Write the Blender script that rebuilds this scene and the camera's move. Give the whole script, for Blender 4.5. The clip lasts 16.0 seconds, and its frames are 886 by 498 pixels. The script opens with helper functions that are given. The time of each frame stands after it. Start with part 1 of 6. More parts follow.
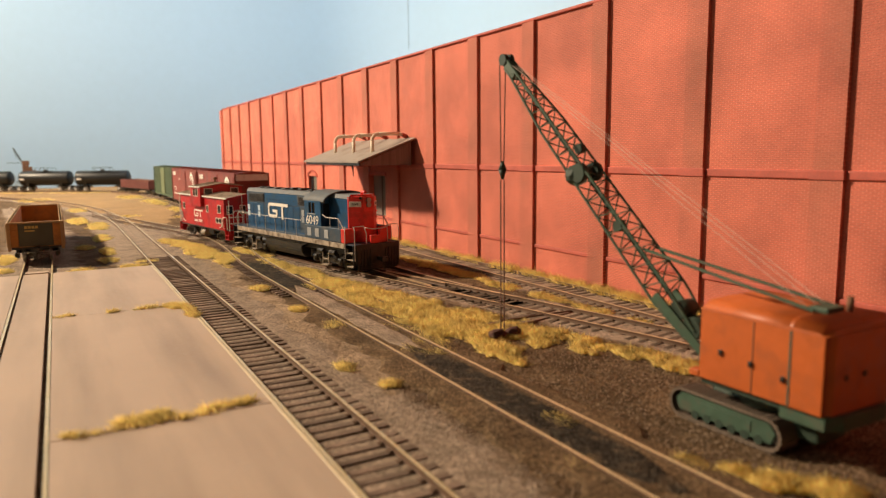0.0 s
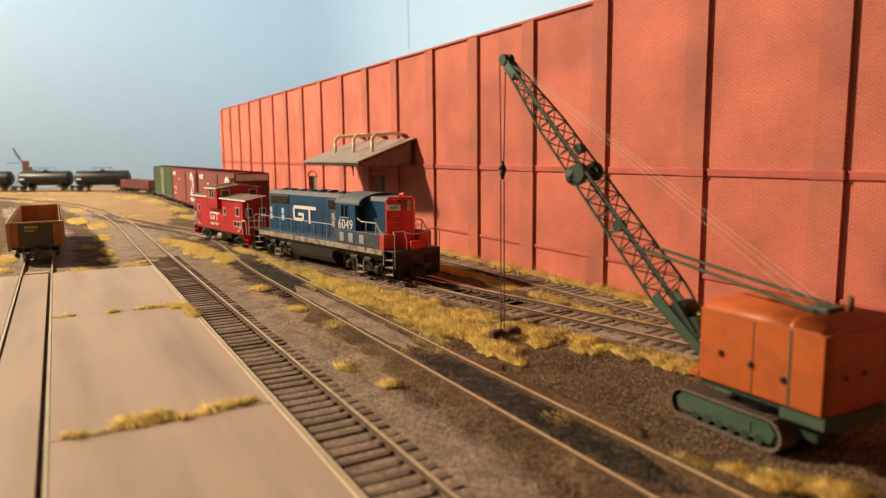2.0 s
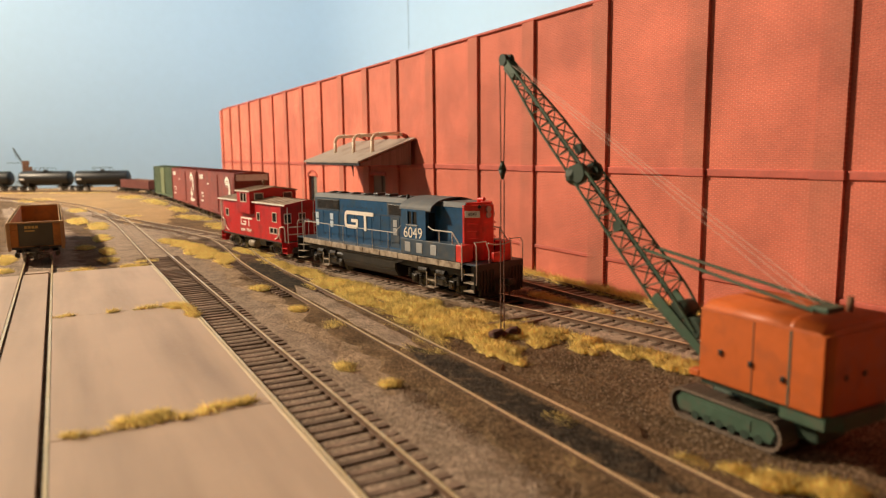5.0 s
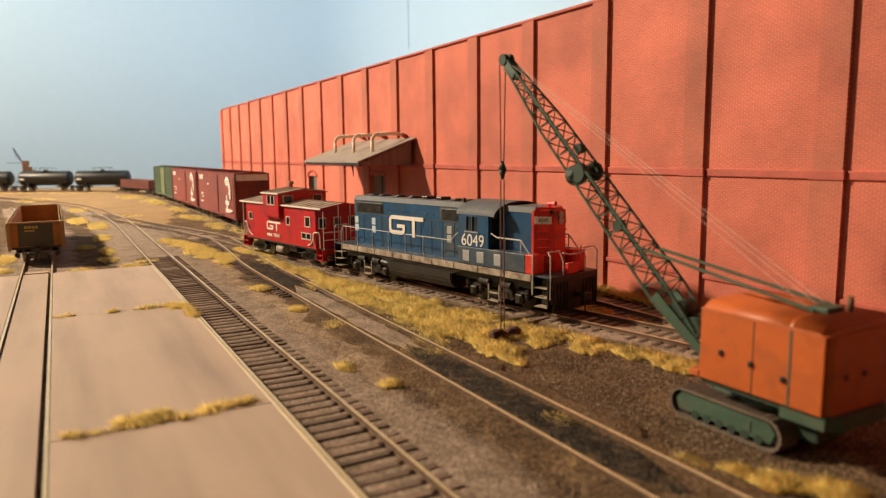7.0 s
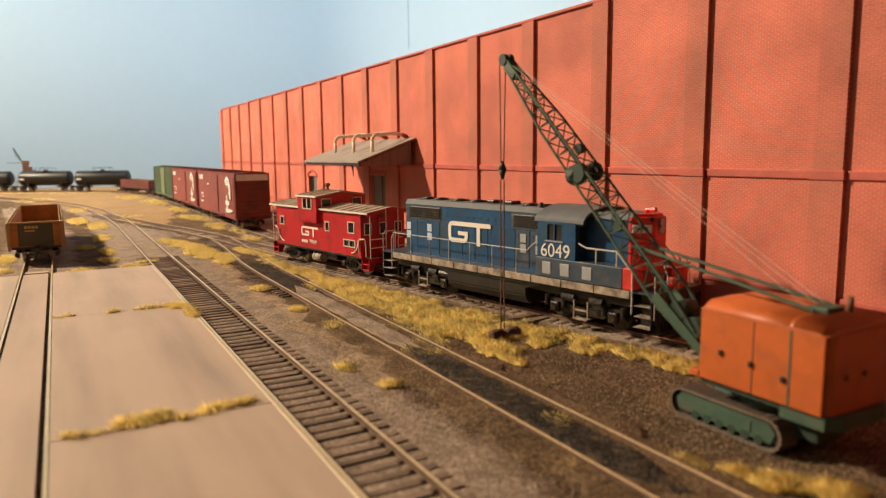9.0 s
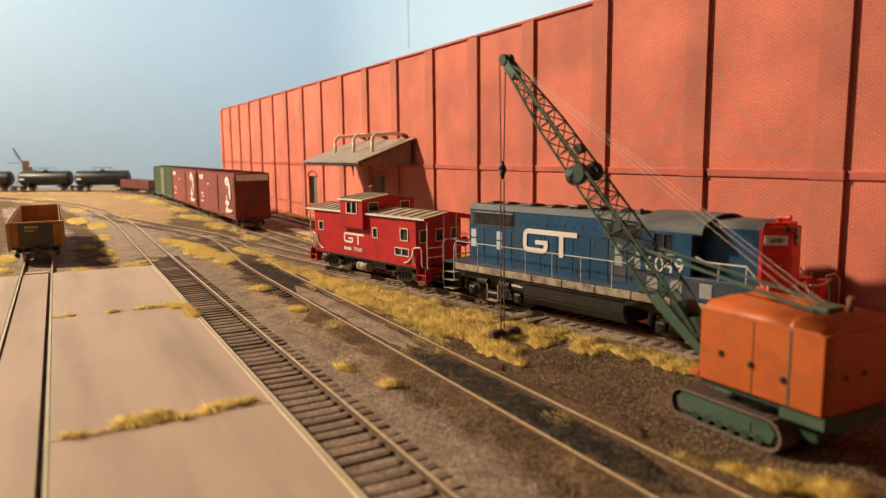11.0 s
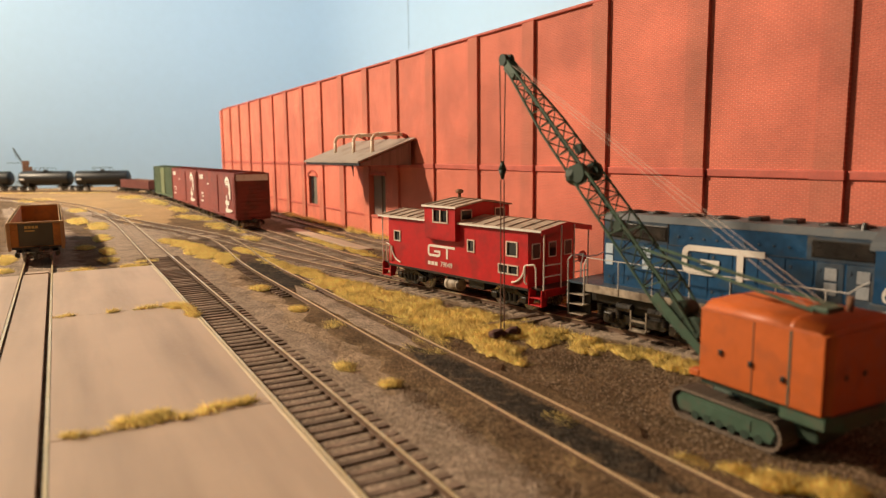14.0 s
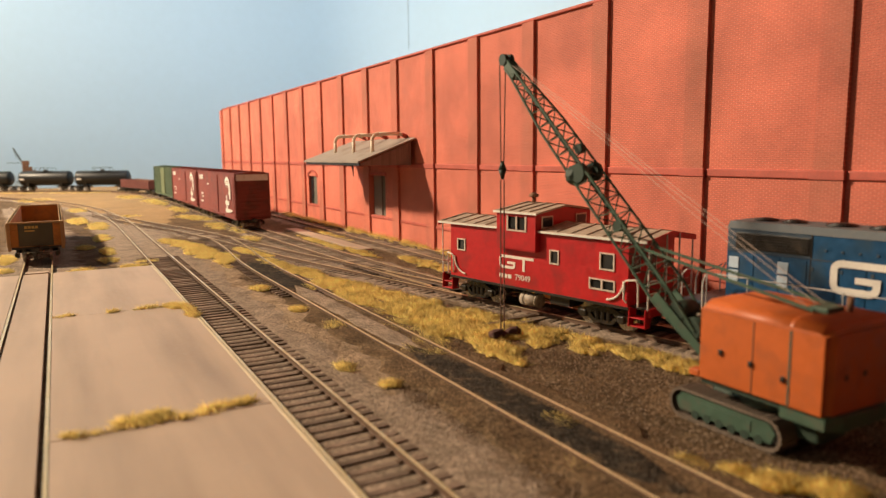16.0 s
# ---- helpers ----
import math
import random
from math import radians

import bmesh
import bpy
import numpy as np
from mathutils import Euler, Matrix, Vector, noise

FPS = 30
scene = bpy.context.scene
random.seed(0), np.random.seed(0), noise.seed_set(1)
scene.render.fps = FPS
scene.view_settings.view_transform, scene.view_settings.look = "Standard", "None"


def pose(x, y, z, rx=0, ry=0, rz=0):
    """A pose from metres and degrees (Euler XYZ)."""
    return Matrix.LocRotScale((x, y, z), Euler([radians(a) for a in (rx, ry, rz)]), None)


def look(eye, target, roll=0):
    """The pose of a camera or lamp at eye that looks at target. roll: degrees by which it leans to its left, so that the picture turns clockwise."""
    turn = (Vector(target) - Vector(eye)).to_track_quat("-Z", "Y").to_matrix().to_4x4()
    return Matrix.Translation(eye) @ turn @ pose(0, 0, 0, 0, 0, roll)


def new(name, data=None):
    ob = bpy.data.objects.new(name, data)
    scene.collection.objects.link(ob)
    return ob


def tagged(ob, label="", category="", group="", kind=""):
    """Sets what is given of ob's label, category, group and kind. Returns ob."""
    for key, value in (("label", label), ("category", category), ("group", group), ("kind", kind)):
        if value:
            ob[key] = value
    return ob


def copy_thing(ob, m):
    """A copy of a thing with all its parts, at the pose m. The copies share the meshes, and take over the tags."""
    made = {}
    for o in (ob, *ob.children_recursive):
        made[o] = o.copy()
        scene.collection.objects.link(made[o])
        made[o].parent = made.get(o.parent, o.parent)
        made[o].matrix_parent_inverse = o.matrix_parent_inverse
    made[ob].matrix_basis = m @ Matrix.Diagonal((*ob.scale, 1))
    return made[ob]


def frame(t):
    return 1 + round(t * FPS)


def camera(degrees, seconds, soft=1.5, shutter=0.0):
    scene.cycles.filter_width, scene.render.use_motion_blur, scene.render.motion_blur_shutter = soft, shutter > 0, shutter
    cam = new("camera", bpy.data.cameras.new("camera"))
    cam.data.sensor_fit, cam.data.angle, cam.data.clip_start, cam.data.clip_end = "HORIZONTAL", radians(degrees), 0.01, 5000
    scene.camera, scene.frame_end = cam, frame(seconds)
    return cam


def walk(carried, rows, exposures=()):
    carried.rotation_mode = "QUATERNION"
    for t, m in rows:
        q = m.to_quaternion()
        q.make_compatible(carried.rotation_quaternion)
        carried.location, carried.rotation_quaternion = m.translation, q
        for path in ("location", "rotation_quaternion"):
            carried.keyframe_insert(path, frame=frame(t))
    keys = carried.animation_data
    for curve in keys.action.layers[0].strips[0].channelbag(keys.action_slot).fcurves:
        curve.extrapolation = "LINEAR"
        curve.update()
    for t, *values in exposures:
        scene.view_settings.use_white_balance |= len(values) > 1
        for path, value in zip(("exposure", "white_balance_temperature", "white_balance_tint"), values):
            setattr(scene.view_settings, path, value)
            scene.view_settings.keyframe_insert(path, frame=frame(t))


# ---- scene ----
K = 1 / 87.1   # everything is a 1:87 model; lengths below are prototype metres
cam = camera(64.5, 16.0, soft=1.25)
EYE = Vector((0, 0, 6.47 * K))
AIM = EYE + Vector((math.sin(radians(28.61)) * math.cos(radians(7.71)), math.cos(radians(28.61)) * math.cos(radians(7.71)), -math.sin(radians(7.71))))
cam.data.dof.use_dof, cam.data.dof.focus_distance, cam.data.dof.aperture_fstop = True, 0.41, 17.0
walk(cam, [(0, look(EYE, AIM, -0.57)), (16, look(EYE, AIM, -0.57))], exposures=[(0, 0.0), (16, 0.0)])

# ---- light: one unseen key lamp and two added fill lamps ----
world = bpy.data.worlds.new("room_air")
scene.world = world
world.use_nodes = True
world.node_tree.nodes["Background"].inputs[0].default_value = (0.9, 0.93, 1.0, 1)
world.node_tree.nodes["Background"].inputs[1].default_value = 0.03


def lamp(name, eye, target, size, power, colour, spread=180):
    data = bpy.data.lights.new(name, "AREA")
    data.shape, data.size, data.energy, data.color, data.spread = "DISK", size, power, colour, radians(spread)
    ob = new(name, data)
    ob.matrix_world = look(eye, target)
    return tagged(ob, "unseen round lamp aimed into the layout", "lamp")


KEY = Vector((0.20, 0.5, 0.06)) + 2.2 * Vector((-0.66, 0.52, 0.54))
lamp("unseen_lamp", KEY, (0.2, 0.4, 0), 0.16, 84, (1.0, 0.79, 0.555))
# added low fill from the front left, for the locomotive nose and sides
lamp("unseen_lamp", (-1.35, 0.22, 0.85), (0.2, 0.55, 0.03), 0.5, 1.9, (1.0, 0.84, 0.67))
# added lamp that brightens the painted sky
lamp("unseen_lamp", (0.3, 1.0, 1.38), (0.35, 2.2, 0.05), 0.7, 8.7, (0.96, 0.97, 0.97), 120)


# ---- materials ----
def mat(name, col, rough=0.6, metal=0.0, var=0.18, scale=0.8, fine=14.0, bump=0.25, dirt=None, dirt_amount=0.0, rand=0.0, island=0.0, spec=0.5, glass=False):
    m = bpy.data.materials.new(name)
    m.use_nodes = True
    t = m.node_tree
    n, l = t.nodes, t.links
    b = n["Principled BSDF"]
    b.inputs["Roughness"].default_value, b.inputs["Metallic"].default_value = rough, metal
    b.inputs["Specular IOR Level"].default_value = spec
    tc = n.new("ShaderNodeTexCoord")

    def noise_at(size, detail=4.0):
        k = n.new("ShaderNodeTexNoise")
        k.inputs["Scale"].default_value, k.inputs["Detail"].default_value = size / K, detail
        l.new(tc.outputs["Object"], k.inputs["Vector"])
        return k.outputs["Fac"]

    def ramp(fac, a, c, lo=0.0, hi=1.0):
        r = n.new("ShaderNodeMapRange")
        r.inputs["From Min"].default_value, r.inputs["From Max"].default_value = a, c
        r.inputs["To Min"].default_value, r.inputs["To Max"].default_value = lo, hi
        l.new(fac, r.inputs["Value"])
        return r.outputs["Result"]

    def times(a, c):
        x = n.new("ShaderNodeMath")
        x.operation = "MULTIPLY"
        for i, v in enumerate((a, c)):
            if isinstance(v, float):
                x.inputs[i].default_value = v
            else:
                l.new(v, x.inputs[i])
        return x.outputs[0]

    coarse, grain = noise_at(scale), noise_at(fine, 6.0)
    gain = times(ramp(coarse, 0.25, 0.75, 1 - var, 1 + var), ramp(grain, 0.25, 0.75, 1 - var * 0.8, 1 + var * 0.8))
    if rand:
        o = n.new("ShaderNodeObjectInfo")
        gain = times(gain, ramp(o.outputs["Random"], 0, 1, 1 - rand, 1 + rand))
    if island:
        o = n.new("ShaderNodeNewGeometry")
        gain = times(gain, ramp(o.outputs["Random Per Island"], 0, 1, 1 - island, 1 + island))
    mul = n.new("ShaderNodeVectorMath")
    mul.operation = "SCALE"
    mul.inputs[0].default_value = col
    l.new(gain, mul.inputs["Scale"])
    out = mul.outputs[0]
    if dirt:
        mix = n.new("ShaderNodeMix")
        mix.data_type = "RGBA"
        l.new(ramp(noise_at(scale * 2.3, 8.0), 0.62 - dirt_amount * 0.35, 0.85 - dirt_amount * 0.3), mix.inputs["Factor"])
        l.new(out, mix.inputs["A"])
        mix.inputs["B"].default_value = (*dirt, 1)
        out = mix.outputs["Result"]
    l.new(out, b.inputs["Base Color"])
    l.new(ramp(grain, 0.3, 0.7, max(rough - 0.1, 0.05), min(rough + 0.1, 1)), b.inputs["Roughness"])
    if bump:
        p = n.new("ShaderNodeBump")
        p.inputs["Strength"].default_value, p.inputs["Distance"].default_value = bump, 0.05 * K
        l.new(grain, p.inputs["Height"])
        l.new(p.outputs[0], b.inputs["Normal"])
    if glass:
        b.inputs["Transmission Weight"].default_value = 0.6
    return m


def brick_mat(name, c1, c2, mortar, stain):
    m = mat(name, c1, 0.75, var=0.1, bump=0)
    t = m.node_tree
    n, l = t.nodes, t.links
    b = n["Principled BSDF"]
    tc = n.new("ShaderNodeTexCoord")
    sep, com = n.new("ShaderNodeSeparateXYZ"), n.new("ShaderNodeCombineXYZ")
    l.new(tc.outputs["Object"], sep.inputs[0])
    l.new(sep.outputs["Y"], com.inputs["X"])
    l.new(sep.outputs["Z"], com.inputs["Y"])
    br = n.new("ShaderNodeTexBrick")
    br.inputs["Scale"].default_value = 1 / K
    br.inputs["Brick Width"].default_value, br.inputs["Row Height"].default_value = 0.25, 0.079
    br.inputs["Mortar Size"].default_value, br.inputs["Mortar Smooth"].default_value = 0.015, 0.3
    br.inputs["Color1"].default_value, br.inputs["Color2"].default_value = (*c1, 1), (*c2, 1)
    br.inputs["Mortar"].default_value = (*mortar, 1)
    l.new(com.outputs[0], br.inputs["Vector"])
    big = n.new("ShaderNodeTexNoise")
    big.inputs["Scale"].default_value, big.inputs["Detail"].default_value = 0.33 / K, 5
    l.new(tc.outputs["Object"], big.inputs["Vector"])
    # sooty streaks that hang down beside the piers
    saw = n.new("ShaderNodeMath")
    saw.operation = "WRAP"
    saw.inputs[1].default_value, saw.inputs[2].default_value = 5.722 * K, 0.0
    off = n.new("ShaderNodeMath")
    off.operation = "SUBTRACT"
    off.inputs[1].default_value = -37.51 * K
    l.new(sep.outputs["Y"], off.inputs[0])
    l.new(off.outputs[0], saw.inputs[0])
    edge = n.new("ShaderNodeMapRange")
    edge.inputs["From Min"].default_value, edge.inputs["From Max"].default_value = 1.75 * K, 0.75 * K
    l.new(saw.outputs[0], edge.inputs["Value"])
    blot = n.new("ShaderNodeTexNoise")
    blot.inputs["Scale"].default_value, blot.inputs["Detail"].default_value = 0.22 / K, 6
    l.new(tc.outputs["Object"], blot.inputs["Vector"])
    bl = n.new("ShaderNodeMapRange")
    bl.inputs["From Min"].default_value, bl.inputs["From Max"].default_value = 0.36, 0.68
    l.new(blot.outputs["Fac"], bl.inputs["Value"])
    am = n.new("ShaderNodeMath")
    am.operation = "MULTIPLY"
    l.new(edge.outputs[0], am.inputs[0])
    l.new(bl.outputs[0], am.inputs[1])
    am2 = n.new("ShaderNodeMath")
    am2.operation = "MULTIPLY"
    l.new(am.outputs[0], am2.inputs[0])
    am2.inputs[1].default_value = 0.36
    fade = n.new("ShaderNodeMapRange")
    fade.inputs["From Min"].default_value, fade.inputs["From Max"].default_value = 0.3, 0.7
    fade.inputs["To Min"].default_value, fade.inputs["To Max"].default_value = 0.8, 1.22
    l.new(big.outputs["Fac"], fade.inputs["Value"])
    # painted-in lit crests and shaded joints of the brick courses, fading out northwards
    course_z, crest_light, thin, lift = n.new("ShaderNodeMath"), n.new("ShaderNodeMapRange"), n.new("ShaderNodeMapRange"), n.new("ShaderNodeMath")
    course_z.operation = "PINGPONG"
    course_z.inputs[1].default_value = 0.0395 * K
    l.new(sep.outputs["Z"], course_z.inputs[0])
    crest_light.inputs["From Max"].default_value = 0.0395 * K
    crest_light.inputs["To Min"].default_value, crest_light.inputs["To Max"].default_value = -0.32, 0.30
    l.new(course_z.outputs[0], crest_light.inputs["Value"])
    # thin fades the bands and the relief out between y 26 and 52
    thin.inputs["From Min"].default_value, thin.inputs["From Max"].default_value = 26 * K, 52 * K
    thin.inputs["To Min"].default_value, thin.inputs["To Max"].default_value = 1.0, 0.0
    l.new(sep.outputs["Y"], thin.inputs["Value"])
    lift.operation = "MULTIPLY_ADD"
    l.new(crest_light.outputs[0], lift.inputs[0])
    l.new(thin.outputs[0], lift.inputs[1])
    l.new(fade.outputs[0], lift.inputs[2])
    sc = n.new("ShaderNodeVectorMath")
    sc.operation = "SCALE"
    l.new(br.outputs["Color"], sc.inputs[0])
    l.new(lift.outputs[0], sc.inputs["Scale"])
    mix = n.new("ShaderNodeMix")
    mix.data_type = "RGBA"
    l.new(am2.outputs[0], mix.inputs["Factor"])
    l.new(sc.outputs[0], mix.inputs["A"])
    mix.inputs["B"].default_value = (*stain, 1)
    l.new(mix.outputs["Result"], b.inputs["Base Color"])
    bp = n.new("ShaderNodeBump")
    bp.invert = True
    bp.inputs["Strength"].default_value, bp.inputs["Distance"].default_value = 0.8, 0.035 * K
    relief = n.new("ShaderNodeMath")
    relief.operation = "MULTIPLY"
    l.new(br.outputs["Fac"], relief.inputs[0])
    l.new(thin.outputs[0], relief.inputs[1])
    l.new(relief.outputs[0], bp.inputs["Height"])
    l.new(bp.outputs[0], b.inputs["Normal"])
    return m


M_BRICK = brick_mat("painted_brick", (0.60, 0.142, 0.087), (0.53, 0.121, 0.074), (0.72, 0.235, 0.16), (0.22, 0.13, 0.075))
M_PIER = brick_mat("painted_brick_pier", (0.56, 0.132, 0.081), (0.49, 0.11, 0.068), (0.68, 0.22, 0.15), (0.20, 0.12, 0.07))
M_TRIM = mat("painted_trim", (0.47, 0.100, 0.068), 0.7, var=0.2, bump=0.1)


def grains(m, size, low, high, depth, other=None):
    """Granular cover: cells of mixed brightness at two sizes, in relief; at ragged edges it gives way to another colour."""
    t = m.node_tree
    n, l = t.nodes, t.links
    b = n["Principled BSDF"]
    tc = n.new("ShaderNodeTexCoord")
    old = b.inputs["Base Color"].links[0].from_socket
    if other:
        at, ns, ad, mr, mx = n.new("ShaderNodeAttribute"), n.new("ShaderNodeTexNoise"), n.new("ShaderNodeMath"), n.new("ShaderNodeMapRange"), n.new("ShaderNodeMix")
        at.attribute_name = "edge"
        ns.inputs["Scale"].default_value, ns.inputs["Detail"].default_value = 1.6 / K, 7
        l.new(tc.outputs["Object"], ns.inputs["Vector"])
        l.new(at.outputs["Fac"], ad.inputs[0])
        l.new(ns.outputs["Fac"], ad.inputs[1])
        mr.inputs["From Min"].default_value, mr.inputs["From Max"].default_value = 0.72, 1.12
        l.new(ad.outputs[0], mr.inputs["Value"])
        mx.data_type = "RGBA"
        l.new(mr.outputs[0], mx.inputs["Factor"])
        l.new(old, mx.inputs["A"])
        mx.inputs["B"].default_value = (*other, 1)
        old = mx.outputs["Result"]
    height = None
    for k, f in ((1.0, 1.0), (2.7, 0.6)):
        vo, bw, mr, sc = n.new("ShaderNodeTexVoronoi"), n.new("ShaderNodeSeparateColor"), n.new("ShaderNodeMapRange"), n.new("ShaderNodeVectorMath")
        vo.inputs["Scale"].default_value = k / (size * K)
        l.new(tc.outputs["Object"], vo.inputs["Vector"])
        l.new(vo.outputs["Color"], bw.inputs[0])
        mr.inputs["To Min"].default_value, mr.inputs["To Max"].default_value = 1 + (low - 1) * f, 1 + (high - 1) * f
        l.new(bw.outputs[0], mr.inputs["Value"])
        sc.operation = "SCALE"
        l.new(old, sc.inputs[0])
        l.new(mr.outputs[0], sc.inputs["Scale"])
        old = sc.outputs[0]
        height = height or vo.outputs["Distance"]
    l.new(old, b.inputs["Base Color"])
    bp = n.new("ShaderNodeBump")
    bp.invert = True
    bp.inputs["Strength"].default_value, bp.inputs["Distance"].default_value = 0.8, depth * K
    l.new(height, bp.inputs["Height"])
    l.new(bp.outputs[0], b.inputs["Normal"])
    return m


EARTH = (0.135, 0.085, 0.047)
M_DIRT = grains(mat("brown_earth", EARTH, 0.95, var=0.45, scale=0.5, fine=5, bump=0, dirt=(0.20, 0.135, 0.08), dirt_amount=0.3, spec=0.1), 0.06, 0.5, 1.5, 0.04)
M_SAND = grains(mat("sandy_scenery", (0.34, 0.215, 0.105), 0.95, var=0.16, scale=0.12, fine=3, bump=0, dirt=(0.27, 0.18, 0.10), dirt_amount=0.45, spec=0.1), 0.16, 0.8, 1.2, 0.04)
M_BALLAST = grains(mat("ballast", (0.32, 0.24, 0.178), 0.95, var=0.35, scale=1.0, fine=7, bump=0, dirt=(0.30, 0.235, 0.175), dirt_amount=0.35, spec=0.1), 0.05, 0.55, 1.45, 0.035, EARTH)
M_CINDER = grains(mat("black_cinders", (0.036, 0.029, 0.022), 0.95, var=0.4, scale=1.0, fine=7, bump=0, dirt=(0.10, 0.07, 0.045), dirt_amount=0.35, spec=0.1), 0.07, 0.45, 1.7, 0.05, EARTH)
M_TIE = mat("wooden_tie", (0.20, 0.14, 0.105), 0.9, var=0.35, scale=1.5, fine=10, bump=0.5, rand=0.3, spec=0.1)
M_DARKTIE = mat("creosoted_tie", (0.12, 0.087, 0.063), 0.9, var=0.35, scale=1.5, fine=10, bump=0.5, rand=0.45, spec=0.1)
M_RAILSIDE = mat("rusty_rail", (0.135, 0.075, 0.043), 0.7, 0.1, var=0.2, scale=0.7, bump=0.1)
M_RAILTOP = mat("worn_rail_head", (0.72, 0.57, 0.33), 0.34, 0.25, var=0.12, scale=0.5, bump=0.03)
M_CONC = mat("plaster_concrete", (0.55, 0.405, 0.30), 0.62, var=0.05, scale=0.3, fine=5, bump=0.05, spec=0.4)


def streaks(m, dark, amount):
    """Long soft traffic stains that run along y."""
    t = m.node_tree
    n, l = t.nodes, t.links
    tc, mp, ns, mr, mx = n.new("ShaderNodeTexCoord"), n.new("ShaderNodeMapping"), n.new("ShaderNodeTexNoise"), n.new("ShaderNodeMapRange"), n.new("ShaderNodeMix")
    mp.inputs["Scale"].default_value = (0.62, 0.065, 1)
    ns.inputs["Scale"].default_value, ns.inputs["Detail"].default_value = 1 / K, 4
    mr.inputs["From Min"].default_value, mr.inputs["From Max"].default_value, mr.inputs["To Max"].default_value = 0.42, 0.72, amount
    mx.data_type = "RGBA"
    b = n["Principled BSDF"]
    old = b.inputs["Base Color"].links[0].from_socket
    l.new(tc.outputs["Object"], mp.inputs["Vector"])
    l.new(mp.outputs[0], ns.inputs["Vector"])
    l.new(ns.outputs["Fac"], mr.inputs["Value"])
    l.new(mr.outputs[0], mx.inputs["Factor"])
    l.new(old, mx.inputs["A"])
    mx.inputs["B"].default_value = (*dark, 1)
    l.new(mx.outputs["Result"], b.inputs["Base Color"])


streaks(M_CONC, (0.27, 0.20, 0.15), 0.6)
M_SKY = mat("painted_sky", (0.41, 0.585, 0.76), 0.8, var=0.02, scale=0.02, fine=0.6, bump=0.02, spec=0.2)
M_GRASS = mat("dry_static_grass", (1.0, 0.77, 0.27), 0.85, var=0.24, scale=0.8, fine=5, bump=0, island=0.38, spec=0.1)
_t = M_GRASS.node_tree
_tr, _mx = _t.nodes.new("ShaderNodeBsdfTranslucent"), _t.nodes.new("ShaderNodeMixShader")
_b = _t.nodes["Principled BSDF"]
_t.links.new(_b.inputs["Base Color"].links[0].from_socket, _tr.inputs["Color"])
_mx.inputs[0].default_value = 0.45
_t.links.new(_b.outputs[0], _mx.inputs[1])
_t.links.new(_tr.outputs[0], _mx.inputs[2])
_t.links.new(_mx.outputs[0], _t.nodes["Material Output"].inputs["Surface"])
M_ROOM = mat("near_black_room", (0.06, 0.055, 0.05), 0.9, var=0.03, scale=0.02, fine=0.5, bump=0.05)


# ---- building blocks ----
def P(x, y, z, rx=0, ry=0, rz=0):
    return pose(x * K, y * K, z * K, rx, ry, rz)


def box(bm, x0, x1, y0, y1, z0, z1, bevel=0.0, mi=0, seg=2):
    r = bmesh.ops.create_cube(bm, size=1.0, matrix=Matrix.Translation(((x0 + x1) / 2, (y0 + y1) / 2, (z0 + z1) / 2)) @ Matrix.Diagonal((x1 - x0, y1 - y0, z1 - z0, 1)))
    fs = {f for v in r["verts"] for f in v.link_faces}
    for f in fs:
        f.material_index = mi
    if bevel:
        es = list({e for v in r["verts"] for e in v.link_edges})
        bmesh.ops.bevel(bm, geom=es, offset=bevel, segments=seg, affect="EDGES", profile=0.5)
    return bm


def rod(bm, a, b, r, seg=8, r2=None, cap=True):
    a, b = Vector(a), Vector(b)
    d = b - a
    m = Matrix.Translation((a + b) / 2) @ d.to_track_quat("Z", "Y").to_matrix().to_4x4()
    bmesh.ops.create_cone(bm, cap_ends=cap, segments=seg, radius1=r, radius2=r if r2 is None else r2, depth=d.length, matrix=m)
    return bm


def wire(bm, pts, r, seg=6):
    for a, b in zip(pts[:-1], pts[1:]):
        rod(bm, a, b, r, seg)
    for q in pts[1:-1]:
        bmesh.ops.create_icosphere(bm, subdivisions=1, radius=r * 1.03, matrix=Matrix.Translation(q))
    return bm


def prism(bm, profile, x0, x1, axis="x"):
    """A closed outline pushed along an axis: (y, z) along x, (x, z) along y, (x, y) along z."""
    def at(p, s):
        return {"x": (s, p[0], p[1]), "y": (p[0], s, p[1]), "z": (p[0], p[1], s)}[axis]
    a = [bm.verts.new(at(p, x0)) for p in profile]
    b = [bm.verts.new(at(p, x1)) for p in profile]
    n = len(profile)
    bm.faces.new(a), bm.faces.new(b)
    for i in range(n):
        bm.faces.new((a[i], a[(i + 1) % n], b[(i + 1) % n], b[i]))
    bmesh.ops.recalc_face_normals(bm, faces=bm.faces)
    return bm


def mesh_of(name, bm, mats, smooth=False):
    bmesh.ops.scale(bm, vec=(K, K, K), verts=bm.verts)
    me = bpy.data.meshes.new(name)
    bm.to_mesh(me)
    bm.free()
    for m in (mats if isinstance(mats, (list, tuple)) else [mats]):
        me.materials.append(m)
    if smooth:
        for p in me.polygons:
            p.use_smooth = len(p.vertices) == 4 or smooth == "all"
    return me


def part(name, bm, material, parent=None, label="", smooth=False):
    me = bm if isinstance(bm, bpy.types.Mesh) else mesh_of(name, bm, material, smooth)
    ob = new(name, me)
    if parent:
        ob.parent = parent
    if label:
        ob["label"] = label
    return ob


def B():
    return bmesh.new()


def one(*a, **k):
    return box(B(), *a, **k)


def thing(name, label, category, group="", kind=""):
    return tagged(new(name), label, category, group, kind)


